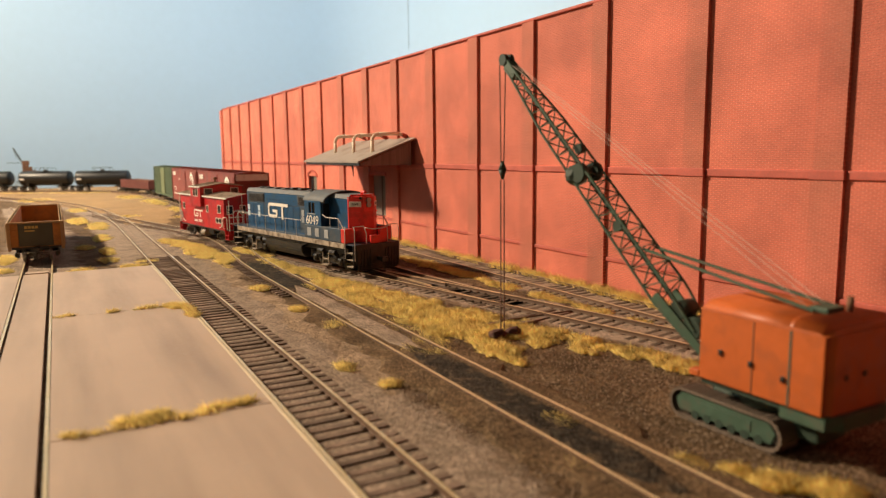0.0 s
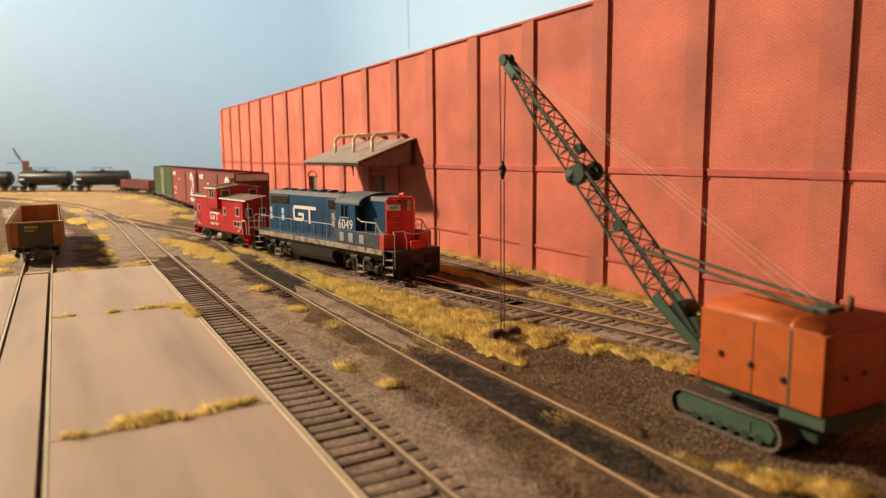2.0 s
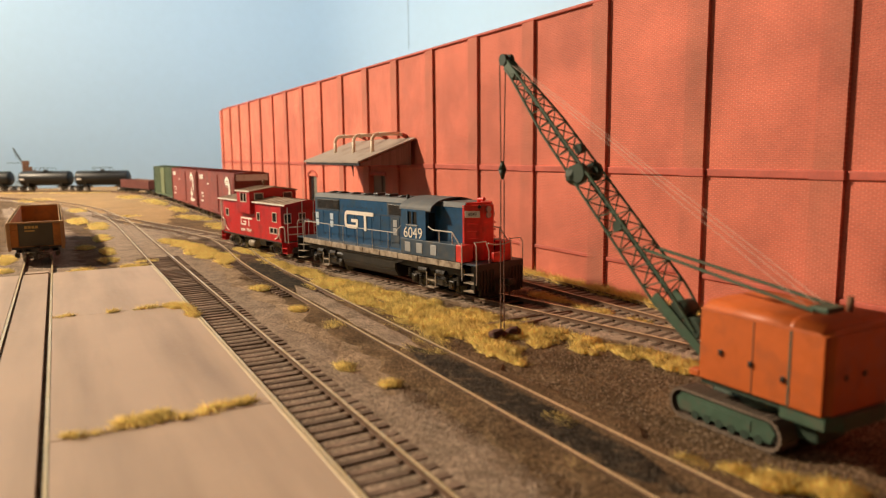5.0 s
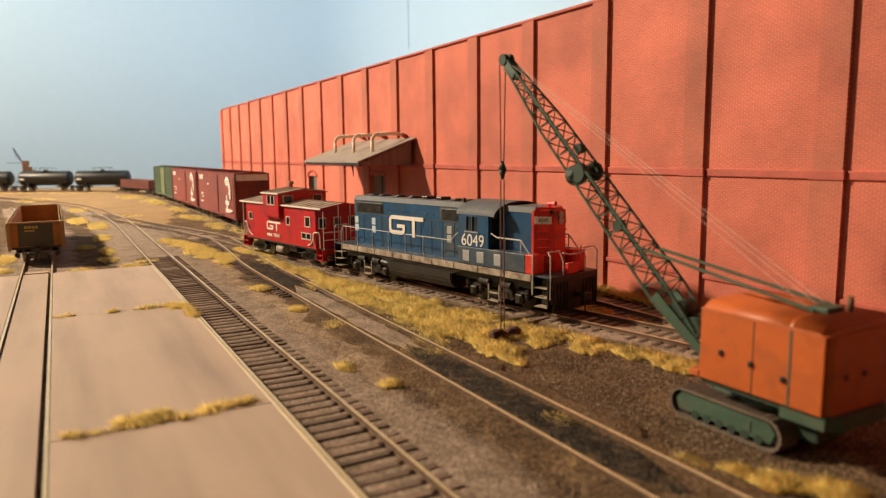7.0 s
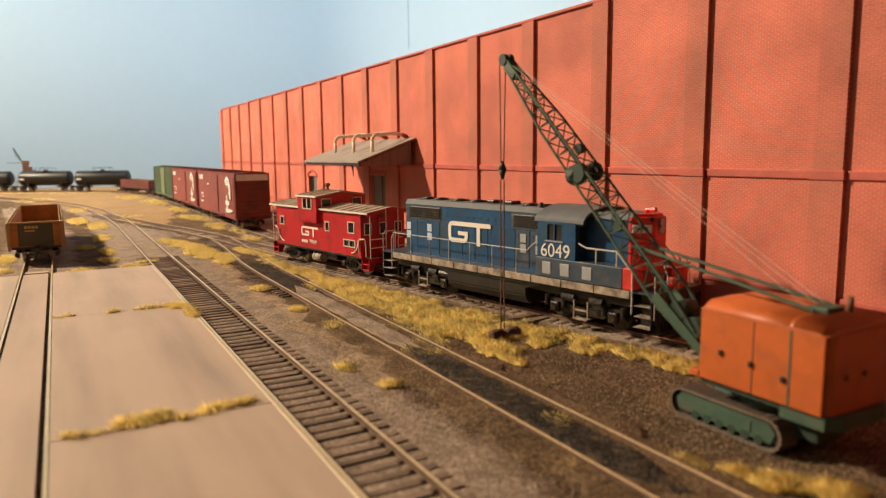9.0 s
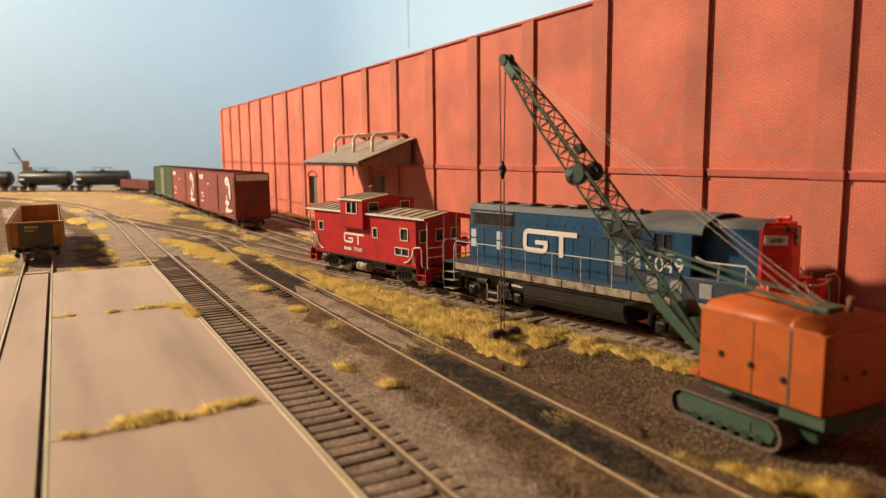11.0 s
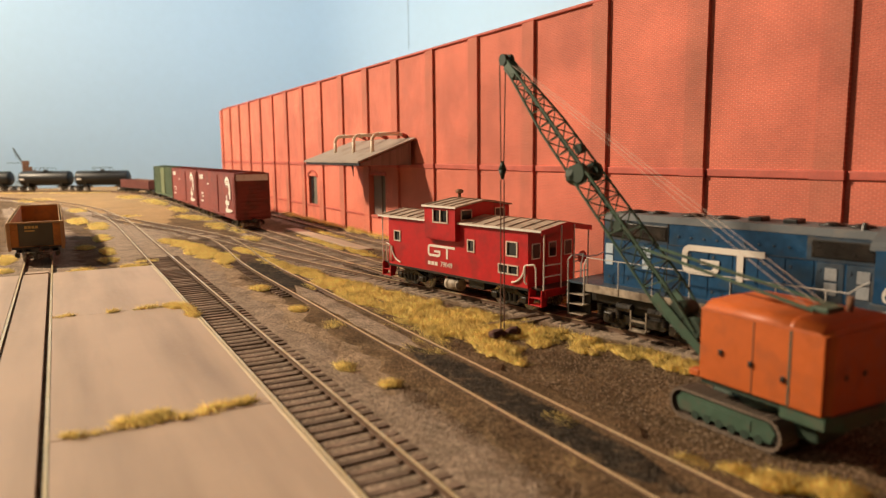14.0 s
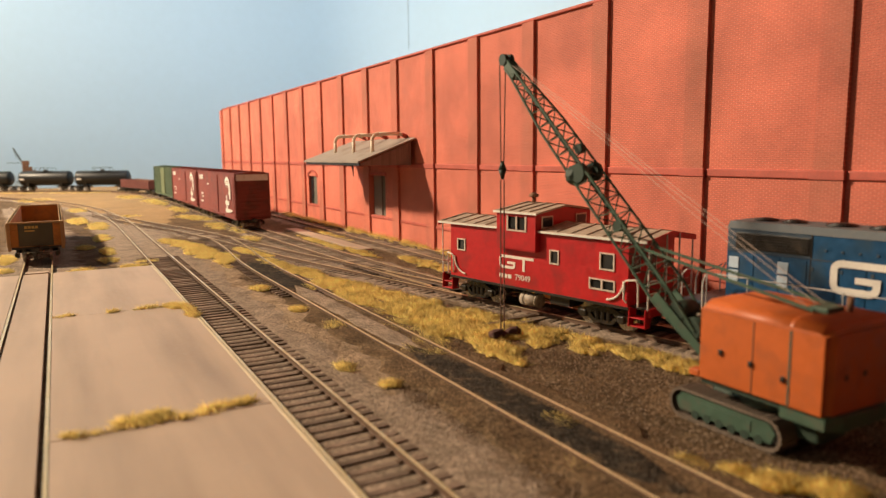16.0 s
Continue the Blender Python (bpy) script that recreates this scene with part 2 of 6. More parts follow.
def strip_mesh(name, pts, half, z0, z1, m, jag=0.0, seed=1, taper=0):
    """A low bank that follows a line of points, thinning out at ragged sides."""
    rnd = random.Random(seed)
    bm = B()
    cols = [(-1.0, 0.0, 0.62), (-0.86, 0.7, 0.42), (-0.6, 1.0, 0.08), (0.0, 1.0, 0.0), (0.6, 1.0, 0.08), (0.86, 0.7, 0.42), (1.0, 0.0, 0.62)]
    rows, edge = [], []
    for i, (x, y) in enumerate(pts):
        a, b = pts[max(i - 1, 0)], pts[min(i + 1, len(pts) - 1)]
        d = Vector((b[0] - a[0], b[1] - a[1])).normalized()
        wide = {s: half + jag * (1.6 * noise.noise(Vector((x * 0.5, y * 0.5, seed + s))) + rnd.uniform(-0.5, 0.5)) for s in (-1, 1)}
        k = min(1.0, (min(i, len(pts) - 1 - i) + 0.4) / taper) if taper else 1.0
        row = []
        for c, up, e in cols:
            r = c * wide[1 if c > 0 else -1] * k
            row.append(bm.verts.new((x + d.y * r, y - d.x * r, z0 + (z1 - z0) * up)))
            edge.append(max(e, 0.62 * (1 - k)))
        rows.append(row)
    for a, b in zip(rows[:-1], rows[1:]):
        for j in range(6):
            bm.faces.new((a[j], a[j + 1], b[j + 1], b[j]))
    bmesh.ops.recalc_face_normals(bm, faces=bm.faces)
    me = mesh_of(name, bm, m)
    at = me.attributes.new("edge", "FLOAT", "POINT")
    for i, e in enumerate(edge):
        at.data[i].value = e
    return me


# ---- the large structure ----
GZ = -0.2   # ground level; rail heads are at 0
bm = B()
bmesh.ops.create_grid(bm, x_segments=200, y_segments=320, size=0.5, matrix=Matrix.Translation((8, 62, GZ)) @ Matrix.Diagonal((110, 250, 1, 1)))
for v in bm.verts:
    if -6 < v.co.x < 22 and v.co.y < 140:
        v.co.z += (noise.noise(v.co * 0.6) * 0.045 + noise.noise(v.co * 1.9) * 0.03) - (0.085 if v.co.x < 8 else 0.04)
ground = tagged(part("ground", bm, M_DIRT, smooth="all"), "brown earth scenery base of a model railway", "ground", kind="structure")

# far sandy field
bm = B()
bmesh.ops.create_grid(bm, x_segments=180, y_segments=220, size=0.5, matrix=Matrix.Translation((-2, 130, GZ + 0.03)) @ Matrix.Diagonal((90, 110, 1, 1)))
for v in bm.verts:
    v.co.z += noise.noise(v.co * 0.25) * 0.05


def bare(x, y):
    """Where the yard's brown earth shows instead of sand."""
    w = 0.9 * noise.noise(Vector((x * 0.5, y * 0.3, 7.7))) + 0.5 * noise.noise(Vector((x * 1.6, y * 1.1, 2.2)))
    east = x + w > 12.4 - max(0, 92 - y) * 0.16 and y < 122
    west = x + w < 4.5 + max(0, 95 - y) * 0.08 - max(0, y - 95) * 0.3 and y + 2 * w < 136
    return east or west


bmesh.ops.delete(bm, geom=[f for f in bm.faces if bare(*f.calc_center_median()[:2])], context="FACES")
tagged(part("sandy_field", bm, M_SAND, smooth="all"), "flat tan sandy field behind the yard tracks", "ground", kind="structure")

# painted backdrop, coved in the corner, with one seam
bm = B()
line = [(-120, 178), (20, 178), (60, 176)] + [(60 + 25 * math.sin(a), 151 + 25 * math.cos(a)) for a in np.linspace(0.2, 1.57, 9)] + [(85, 110), (85, 72)]
lo = [bm.verts.new((x, y, GZ)) for x, y in line]
hi = [bm.verts.new((x, y, 82)) for x, y in line]
lo2 = [bm.verts.new((x * 1.01 + 0.5, y * 1.01 + 0.5, GZ)) for x, y in line]
hi2 = [bm.verts.new((x * 1.01 + 0.5, y * 1.01 + 0.5, 82)) for x, y in line]
for i in range(len(line) - 1):
    bm.faces.new((lo[i], lo[i + 1], hi[i + 1], hi[i]))
    bm.faces.new((lo2[i], hi2[i], hi2[i + 1], lo2[i + 1]))
    bm.faces.new((hi[i], hi[i + 1], hi2[i + 1], hi2[i]))
tagged(part("backdrop", bm, M_SKY, smooth=True), "pale blue painted sky backdrop board", "backdrop", kind="structure")

M_CRACK = mat("backdrop_crack", (0.22, 0.30, 0.38), 0.8, var=0.1, bump=0)
seam = part("seam", B(), M_CRACK, bpy.data.objects["backdrop"], "hairline crack between two backdrop sheets")
bm = B()
for i in range(16):
    rod(bm, (80.55 + 0.05 * (i % 3), 164.85, 33 + 3 * i), (80.55 + 0.05 * ((i + 1) % 3), 164.85, 36 + 3 * i), 0.045, 5)
seam.data = mesh_of("seam", bm, M_CRACK)

# unseen room shell round the layout, near black to limit bounced light
bm = B()
box(bm, -220, 95, -150, 195, 122, 124)
tagged(part("ceiling", bm, M_ROOM), "unseen near-black ceiling over the layout room", "ceiling", kind="structure")
for nm, a in (("wall_west", (-222, -220, -150, 195, -90, 124)), ("wall_south", (-220, 95, -152, -150, -90, 124)), ("wall_east", (95, 97, -150, 195, -90, 124)), ("wall_north", (-220, 95, 195, 197, -90, 124)), ("floor", (-220, 95, -150, 195, -92, -90))):
    tagged(part(nm, one(*a), M_ROOM), "unseen near-black side of the layout room", "room", kind="structure")

# ---- warehouse ----
XW, Y0, BAY, TOP, LEDGE = 22.69, -37.51, 5.722, 13.54, 5.79
wh = thing("warehouse", "long red-painted brick warehouse wall with piers", "building")


def bay_panel(n):
    y0, y1 = Y0 + BAY * n, Y0 + BAY * (n + 1)
    lower = [(y0, y1)]
    holes = []
    if n == 15:
        holes = [(51.0, 53.9, 1.56, 4.8)]
    if n == 18:
        holes = [(67.7, 70.3, 1.56, 4.4)]
    bm = B()
    if not holes:
        box(bm, XW, XW + 1.2, y0, y1, GZ, LEDGE)
    else:
        h = holes[0]
        box(bm, XW, XW + 1.2, y0, h[0], GZ, LEDGE), box(bm, XW, XW + 1.2, h[1], y1, GZ, LEDGE)
        box(bm, XW, XW + 1.2, h[0], h[1], GZ, h[2]), box(bm, XW, XW + 1.2, h[0], h[1], h[3], LEDGE)
        bmesh.ops.remove_doubles(bm, verts=bm.verts, dist=0.0005)
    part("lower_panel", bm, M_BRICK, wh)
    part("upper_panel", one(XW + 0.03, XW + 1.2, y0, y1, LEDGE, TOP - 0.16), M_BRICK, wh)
    part("ledge", one(XW - 0.09, XW, y0 + 1.15, y1 - 0.1, LEDGE - 0.3, LEDGE, 0.04), M_TRIM, wh, "painted stone belt course")
    part("plinth_ledge", one(XW - 0.07, XW, y0 + 1.1, y1 - 0.05, 1.35, 1.55, 0.04), M_TRIM, wh)
    part("coping", one(XW - 0.11, XW + 1.3, y0, y1, TOP - 0.16, TOP, 0.05), M_TRIM, wh)


for n in range(4, 26):
    bay_panel(n)
for n in range(4, 27):
    y1 = Y0 + BAY * n
    bm = B()
    box(bm, XW - 0.17, XW + 0.02, y1 - 0.05, y1 + 1.1, GZ, LEDGE - 0.32)
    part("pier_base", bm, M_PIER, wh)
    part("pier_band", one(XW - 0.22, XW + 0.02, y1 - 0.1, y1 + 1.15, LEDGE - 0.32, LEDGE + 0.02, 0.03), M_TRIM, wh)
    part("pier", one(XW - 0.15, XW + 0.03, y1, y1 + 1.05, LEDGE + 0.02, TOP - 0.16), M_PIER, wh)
part("end_wall", one(XW, XW + 30, Y0 + BAY * 26 + 1.06, Y0 + BAY * 26 + 2.0, GZ, TOP - 0.16), M_BRICK, wh)
part("roof", one(XW + 1.2, XW + 30, Y0 + BAY * 4, Y0 + BAY * 26 + 1.06, TOP - 1.5, TOP - 1.2), M_TRIM, wh)

# ---- tracks ----
def course(x, y0, y1, knots, step=0.5, anchor=None):
    """Centre line x(y) from slopes dx/dy at the knots, through x at the anchor."""
    ys = np.arange(y0, y1 + step / 2, step)
    s = np.interp(ys, [k[0] for k in knots], [k[1] for k in knots])
    xs = np.concatenate([[0], np.cumsum((s[1:] + s[:-1]) / 2 * step)])
    xs += x - np.interp(anchor, ys, xs)
    return [(float(a), float(b)) for a, b in zip(xs, ys)]


C1 = course(-1.42, -10, 110, [(-10, 0.0), (60, 0.0), (110, -0.15)], anchor=30)
C2 = course(5.46, -6, 146, [(-6, 0.0), (70, 0.0), (95, -0.1), (120, -0.32), (146, -0.6)], anchor=20)
C3 = course(10.22, -6, 57, [(-6, 0.0), (38, 0.0), (48, 0.09), (57, 0.0)], anchor=15)
C4 = course(19.015, -14, 92, [(-14, 0.0), (2, 0.0), (14, -0.2075), (41, -0.2075), (50, -0.16), (60, -0.17), (68, -0.26), (80, -0.24), (92, -0.1)], anchor=17.13)
C5 = course(21.25, 10, 112, [(10, 0), (112, 0)], anchor=20)
C6 = course(15.08, 25, 132, [(25, -0.2075), (33, -0.06), (60, -0.03), (70, 0.0), (118, 0.0), (132, -0.1)], anchor=62)
_k = np.array([[14.9, 130], [13.2, 139], [7.6, 153], [-1.7, 160.5], [-12, 166.5], [-26, 173]])
_q = np.concatenate([np.linspace(0, 5, 60)])
C7 = [(float(np.interp(q, range(6), _k[:, 0])), float(np.interp(q, range(6), _k[:, 1]))) for q in _q]
for _ in range(6):
    C7 = [C7[0]] + [((a[0] + 2 * b[0] + c[0]) / 4, (a[1] + 2 * b[1] + c[1]) / 4) for a, b, c in zip(C7[:-2], C7[1:-1], C7[2:])] + [C7[-1]]


def tie_mesh(m):
    """A sleeper with spiked tie plates beside both rails."""
    bm = one(-1.3, 1.3, -0.115, 0.115, -0.42, -0.155, 0.015, seg=1)
    for x in (-0.755, 0.755):
        for s in (-1, 1):
            box(bm, x + s * 0.115 - 0.055, x + s * 0.115 + 0.055, -0.07, 0.07, -0.16, -0.115, mi=1)
    return mesh_of("tie", bm, [m, M_RAILSIDE])


TIE, DARKTIE = tie_mesh(M_TIE), tie_mesh(M_DARKTIE)


def offset_line(pts, d):
    out = []
    for i, (x, y) in enumerate(pts):
        a, b = pts[max(i - 1, 0)], pts[min(i + 1, len(pts) - 1)]
        t = Vector((b[0] - a[0], b[1] - a[1])).normalized()
        out.append((x + t.y * d, y - t.x * d))
    return out


def rail_mesh(pts, d):
    bm = B()
    prof = [(-0.05, -0.165), (0.05, -0.165), (0.03, -0.12), (0.03, -0.045), (0.045, -0.035), (0.045, 0.0), (-0.045, 0.0), (-0.045, -0.035), (-0.03, -0.045), (-0.03, -0.12)]
    rows = []
    line = offset_line(pts, d)
    for i, (x, y) in enumerate(line):
        a, b = line[max(i - 1, 0)], line[min(i + 1, len(line) - 1)]
        t = Vector((b[0] - a[0], b[1] - a[1])).normalized()
        rows.append([bm.verts.new((x + t.y * o, y - t.x * o, z)) for o, z in prof])
    for a, b in zip(rows[:-1], rows[1:]):
        for j in range(len(prof)):
            f = bm.faces.new((a[j], a[(j + 1) % 10], b[(j + 1) % 10], b[j]))
            f.material_index = 1 if j == 5 else 0
    bm.faces.new(rows[0]), bm.faces.new(rows[-1])
    bmesh.ops.recalc_face_normals(bm, faces=bm.faces)
    return mesh_of("rail", bm, [M_RAILSIDE, M_RAILTOP])


def along(pts, step):
    acc, out = 0.0, []
    for (xa, ya), (xb, yb) in zip(pts[:-1], pts[1:]):
        d = math.hypot(xb - xa, yb - ya)
        while acc < d:
            f = acc / d
            out.append((xa + (xb - xa) * f, ya + (yb - ya) * f, math.degrees(math.atan2(yb - ya, xb - xa)) - 90))
            acc += step
        acc -= d
    return out


def track(pts, label, ties=True, near=(5, 60), bed=None, seed=1, clear=None, wide=1.9, dark=False):
    tr = thing("railway_track", label, "track", "yard tracks")
    part("rail", rail_mesh(pts, -0.755), None, tr)
    part("rail", rail_mesh(pts, 0.755), None, tr)
    if bed:
        ob = part("ballast_bed", strip_mesh("ballast_bed", pts, wide, GZ - 0.05, GZ + (0.032 if dark else 0.006), bed, 0.4, seed), None, tr, "low bed of fine brown ballast")
        ob["kind"] = "stuff"
    rnd = random.Random(seed)
    if ties:
        rest = B()
        for x, y, r in along(pts, 0.52):
            if clear and clear[0] < y < clear[1]:
                continue
            dz, dr = rnd.uniform(-0.018, 0.012), rnd.uniform(-1.2, 1.2)
            if near[0] < y < near[1]:
                t = part("tie", DARKTIE if dark else TIE, None, tr)
                t.matrix_basis = P(x, y, dz, 0, 0, r + dr)
            elif y > 0:
                m = pose(x, y, dz, 0, 0, r + dr)
                vs = bmesh.ops.create_cube(rest, size=1, matrix=m @ Matrix.Translation((0, 0, -0.29)) @ Matrix.Diagonal((2.6, 0.23, 0.27, 1)))
        if rest.verts:
            ob = part("far_tie", rest, M_DARKTIE if dark else M_TIE, tr)
            ob["kind"] = "stuff"
        else:
            rest.free()
    return tr


track(C1, "track set flush in pale concrete paving", near=(46, 75), clear=(-20, 200), wide=2.6, bed=M_BALLAST, seed=3)
track(C2, "straight yard track with exposed brown wooden ties", near=(9, 50), clear=(50, 200), wide=3.1, bed=M_BALLAST, seed=4)
track(C3, "siding half buried in brown earth and cinders", near=(32, 56), clear=(-20, 32), seed=5)
track(C4, "rusty lead track crossing the yard at an angle", near=(8, 85), bed=M_BALLAST, dark=True, seed=6)
track(C5, "siding close along the brick warehouse", near=(11, 70), bed=M_BALLAST, dark=True, seed=7)
track(C6, "storage track holding the parked freight cars", near=(25.5, 62), bed=M_BALLAST, dark=True, seed=8)
track(C7, "far storage track below the backdrop", near=(0, 0), bed=M_BALLAST, seed=9)

# earth banked over the half buried siding, and cinders between its rails
tagged(part("earth_bank", strip_mesh("earth_bank", [(a, b) for a, b in C3 if b < 33], 1.75, GZ - 0.06, -0.085, M_DIRT, 0.35, 91, 10), None), "brown earth banked over the siding ties", "earth", kind="stuff")
for y0, y1, w in ((8, 22, 0.7), (32, 45.5, 0.85)):
    tagged(part("cinder_strip", strip_mesh("cinder_strip", [(a, b) for a, b in C3 if y0 < b < y1], w, -0.12, -0.062 if y0 < 30 else -0.115, M_CINDER, 0.08, int(y0), 5), None), "black cinders packed between rails of the siding", "cinders", kind="stuff")

tagged(part("pale_ballast_strip", strip_mesh("pale_ballast_strip", [(a, b) for a, b in C3 if 19 < b < 35], 0.62, GZ, -0.066, M_BALLAST, 0.1, 77, 6), None), "pale ballast worn bare between the siding rails", "ballast", kind="stuff")

M_TAN = grains(mat("pale_trodden_earth", (0.37, 0.265, 0.175), 0.95, var=0.3, scale=0.5, fine=4, bump=0, dirt=(0.22, 0.15, 0.095), dirt_amount=0.4, spec=0.1), 0.06, 0.6, 1.4, 0.03, EARTH)
for x, y0, y1, w, sd in ((7.75, 15, 60, 1.35, 41), (12.6, 28, 46, 0.9, 42), (14.9, 31, 42, 0.6, 43), (10.2, 24, 36, 0.9, 44)):
    tagged(part("pale_earth", strip_mesh("pale_earth", [(x + 0.3 * math.sin(y * 0.3), float(y)) for y in np.arange(y0, y1, 0.5)], w, GZ - 0.06, GZ - 0.004, M_TAN, 0.5, sd, 8), None), "pale trodden earth between the yard tracks", "earth", kind="stuff")

# switch parts
sw = thing("track_switch", "wooden headblock ties and rail of a switch", "switch")
for i, (a, b) in enumerate(((15.5, 22.4), (15.3, 23.1))):
    t = part("headblock_tie", one(-1.9, 1.9, -0.13, 0.13, -0.36, -0.12, 0.02), M_TIE, sw)
    t.matrix_basis = P(a + 1.0, b, 0, 0, 0, 11)
part("guard_rail", rail_mesh([(x, y) for x, y in C6 if 30 < y < 36], -0.60), None, sw)
part("guard_rail", rail_mesh([(x, y) for x, y in C4 if 30 < y < 36], 0.60), None, sw)
part("throw_rod", rod(B(), (15.0, 22.75, -0.1), (18.5, 22.75, -0.1), 0.04), M_RAILSIDE, sw)

# ---- concrete paving: slabs with open joints ----
pv = tagged(new("pavement"), "pale smooth concrete paving round the flush track", "pavement", kind="structure")


def slab(x0, x1, y0, y1):
    part("slab", one(x0, x1, y0, y1, GZ - 0.1, -0.012, 0.008, seg=1), M_CONC, pv)


for y0, y1 in ((-8, 17.88), (17.92, 32.2), (32.212, 45.2)):
    slab(-0.60, 4.55, y0, y1)
slab(-2.04, -0.83, -8, 45.2)
slab(-9.0, -2.24, -8, 45.2)
slab(-2.0, -0.8, 45.6, 46.3)
M_EDGE = mat("worn_cream_edge", (0.66, 0.52, 0.33), 0.6, var=0.12, scale=0.6, fine=6, bump=0.1)
part("edging", one(4.56, 4.66, -8, 45.2, GZ - 0.1, -0.004, 0.015, seg=1), M_EDGE, pv, "pale worn edging of the paving")
tagged(part("crossing_slab", one(-0.55, 0.55, -8.5, 8.5, GZ - 0.1, GZ + 0.07, 0.02), M_CONC), "narrow strip of pale concrete between sidings", "pavement", kind="structure").matrix_basis = P(18.6, 54.3, 0, 0, 0, 1)

# ---- rolling stock ----
M_BLUE = mat("weathered_blue_paint", (0.011, 0.070, 0.165), 0.38, var=0.22, scale=0.5, fine=6, bump=0.06, dirt=(0.035, 0.068, 0.10), dirt_amount=0.3)
M_GREYBLUE = mat("dusty_blue_grey_paint", (0.040, 0.066, 0.098), 0.5, var=0.2, scale=0.6, fine=6, bump=0.06, dirt=(0.10, 0.095, 0.088), dirt_amount=0.35)
M_RED = mat("bright_red_paint", (0.74, 0.040, 0.030), 0.42, var=0.1, scale=0.6, fine=5, bump=0.05, dirt=(0.32, 0.035, 0.025), dirt_amount=0.3)
M_CRED = mat("caboose_red_paint", (0.50, 0.014, 0.018), 0.4, var=0.13, scale=0.5, fine=5, bump=0.05, dirt=(0.28, 0.02, 0.02), dirt_amount=0.35)
M_BAND = mat("pale_grey_end_panel", (0.84, 0.83, 0.80), 0.6, var=0.1, scale=0.8, bump=0, dirt=(0.6, 0.56, 0.5), dirt_amount=0.3)
M_WHITE = mat("off_white_lettering", (0.80, 0.74, 0.66), 0.6, var=0.08, bump=0)
M_PALE = mat("pale_blue_panel", (0.50, 0.60, 0.70), 0.5, var=0.1, bump=0)
M_SILVER = mat("dull_silver_panel", (0.36, 0.37, 0.38), 0.5, 0.2, var=0.15, bump=0.1)
M_BLACK = mat("sooty_black_steel", (0.018, 0.016, 0.014), 0.42, var=0.3, scale=1.0, bump=0.15, dirt=(0.045, 0.034, 0.025), dirt_amount=0.3)
M_TRUCK = mat("dusty_dark_truck", (0.020, 0.017, 0.014), 0.33, var=0.4, scale=1.5, bump=0.15, dirt=(0.075, 0.055, 0.040), dirt_amount=0.3)
M_SILL = mat("rust_streaked_sill", (0.38, 0.31, 0.235), 0.6, var=0.25, scale=1.2, fine=8, bump=0.1, dirt=(0.13, 0.09, 0.06), dirt_amount=0.5)
M_FRAMECREAM = mat("worn_cream_frame", (0.66, 0.54, 0.45), 0.6, var=0.15, bump=0)
M_STEEL = mat("bright_wheel_steel", (0.50, 0.48, 0.45), 0.3, 0.9, var=0.1, bump=0.02)
M_RAILING = mat("light_grey_handrail", (0.62, 0.58, 0.54), 0.5, var=0.1, bump=0)
M_DARKGLASS = mat("dark_window_glass", (0.02, 0.024, 0.026), 0.12, var=0.05, bump=0)
M_CROOF = mat("weathered_tan_roof", (0.43, 0.34, 0.26), 0.85, var=0.14, scale=0.8, fine=6, bump=0.3, dirt=(0.25, 0.19, 0.14), dirt_amount=0.4)
M_ROOFGREY = mat("dusty_grey_roof", (0.105, 0.116, 0.126), 0.7, var=0.14, scale=0.8, bump=0.1, dirt=(0.16, 0.15, 0.14), dirt_amount=0.3)
M_MAROON = mat("maroon_boxcar_paint", (0.25, 0.052, 0.040), 0.6, var=0.12, scale=0.4, fine=5, bump=0.06, dirt=(0.12, 0.045, 0.035), dirt_amount=0.3)
M_GONIN = mat("rust_orange_inside", (0.36, 0.17, 0.075), 0.8, var=0.2, scale=0.7, bump=0.2)
M_GREEN = mat("faded_green_paint", (0.10, 0.145, 0.085), 0.65, var=0.12, scale=0.4, bump=0.06)
M_GREEN2 = mat("olive_green_door", (0.17, 0.20, 0.10), 0.65, var=0.12, scale=0.4, bump=0.06)
M_TANK = mat("glossy_black_tank", (0.009, 0.0095, 0.010), 0.42, var=0.2, scale=0.4, bump=0.03)
M_REDOX = mat("oxide_red_gondola", (0.17, 0.055, 0.045), 0.7, var=0.12, scale=0.4, bump=0.1)
M_ORANGEW = mat("ochre_gondola_paint", (0.50, 0.20, 0.045), 0.65, var=0.15, scale=0.8, bump=0.1, dirt=(0.30, 0.12, 0.04), dirt_amount=0.3)
M_TANWOOD = mat("tan_gondola_side", (0.45, 0.27, 0.12), 0.75, var=0.15, scale=0.8, bump=0.15)
M_RUSTIN = mat("rusty_gondola_inside", (0.20, 0.095, 0.05), 0.8, var=0.2, scale=0.7, bump=0.2)
M_OLIVE = mat("dark_olive_panel", (0.095, 0.090, 0.058), 0.65, var=0.15, scale=0.8, bump=0.1)
M_YELLOW = mat("yellow_lettering", (0.60, 0.40, 0.10), 0.6, var=0.1, bump=0)


def letters(name, text, size, m, material, parent, label=""):
    cu = bpy.data.curves.new("lettering", "FONT")
    cu.body, cu.size, cu.extrude, cu.align_x, cu.align_y = text, size * K, 0.008 * K, "CENTER", "CENTER"
    tmp = bpy.data.objects.new("lettering", cu)
    scene.collection.objects.link(tmp)
    bpy.context.view_layer.update()
    me = bpy.data.meshes.new_from_object(tmp.evaluated_get(bpy.context.evaluated_depsgraph_get()))
    bpy.data.objects.remove(tmp)
    me.materials.clear()
    me.materials.append(material)
    ob = part(name, me, None, parent, label)
    ob.matrix_basis = m
    return ob


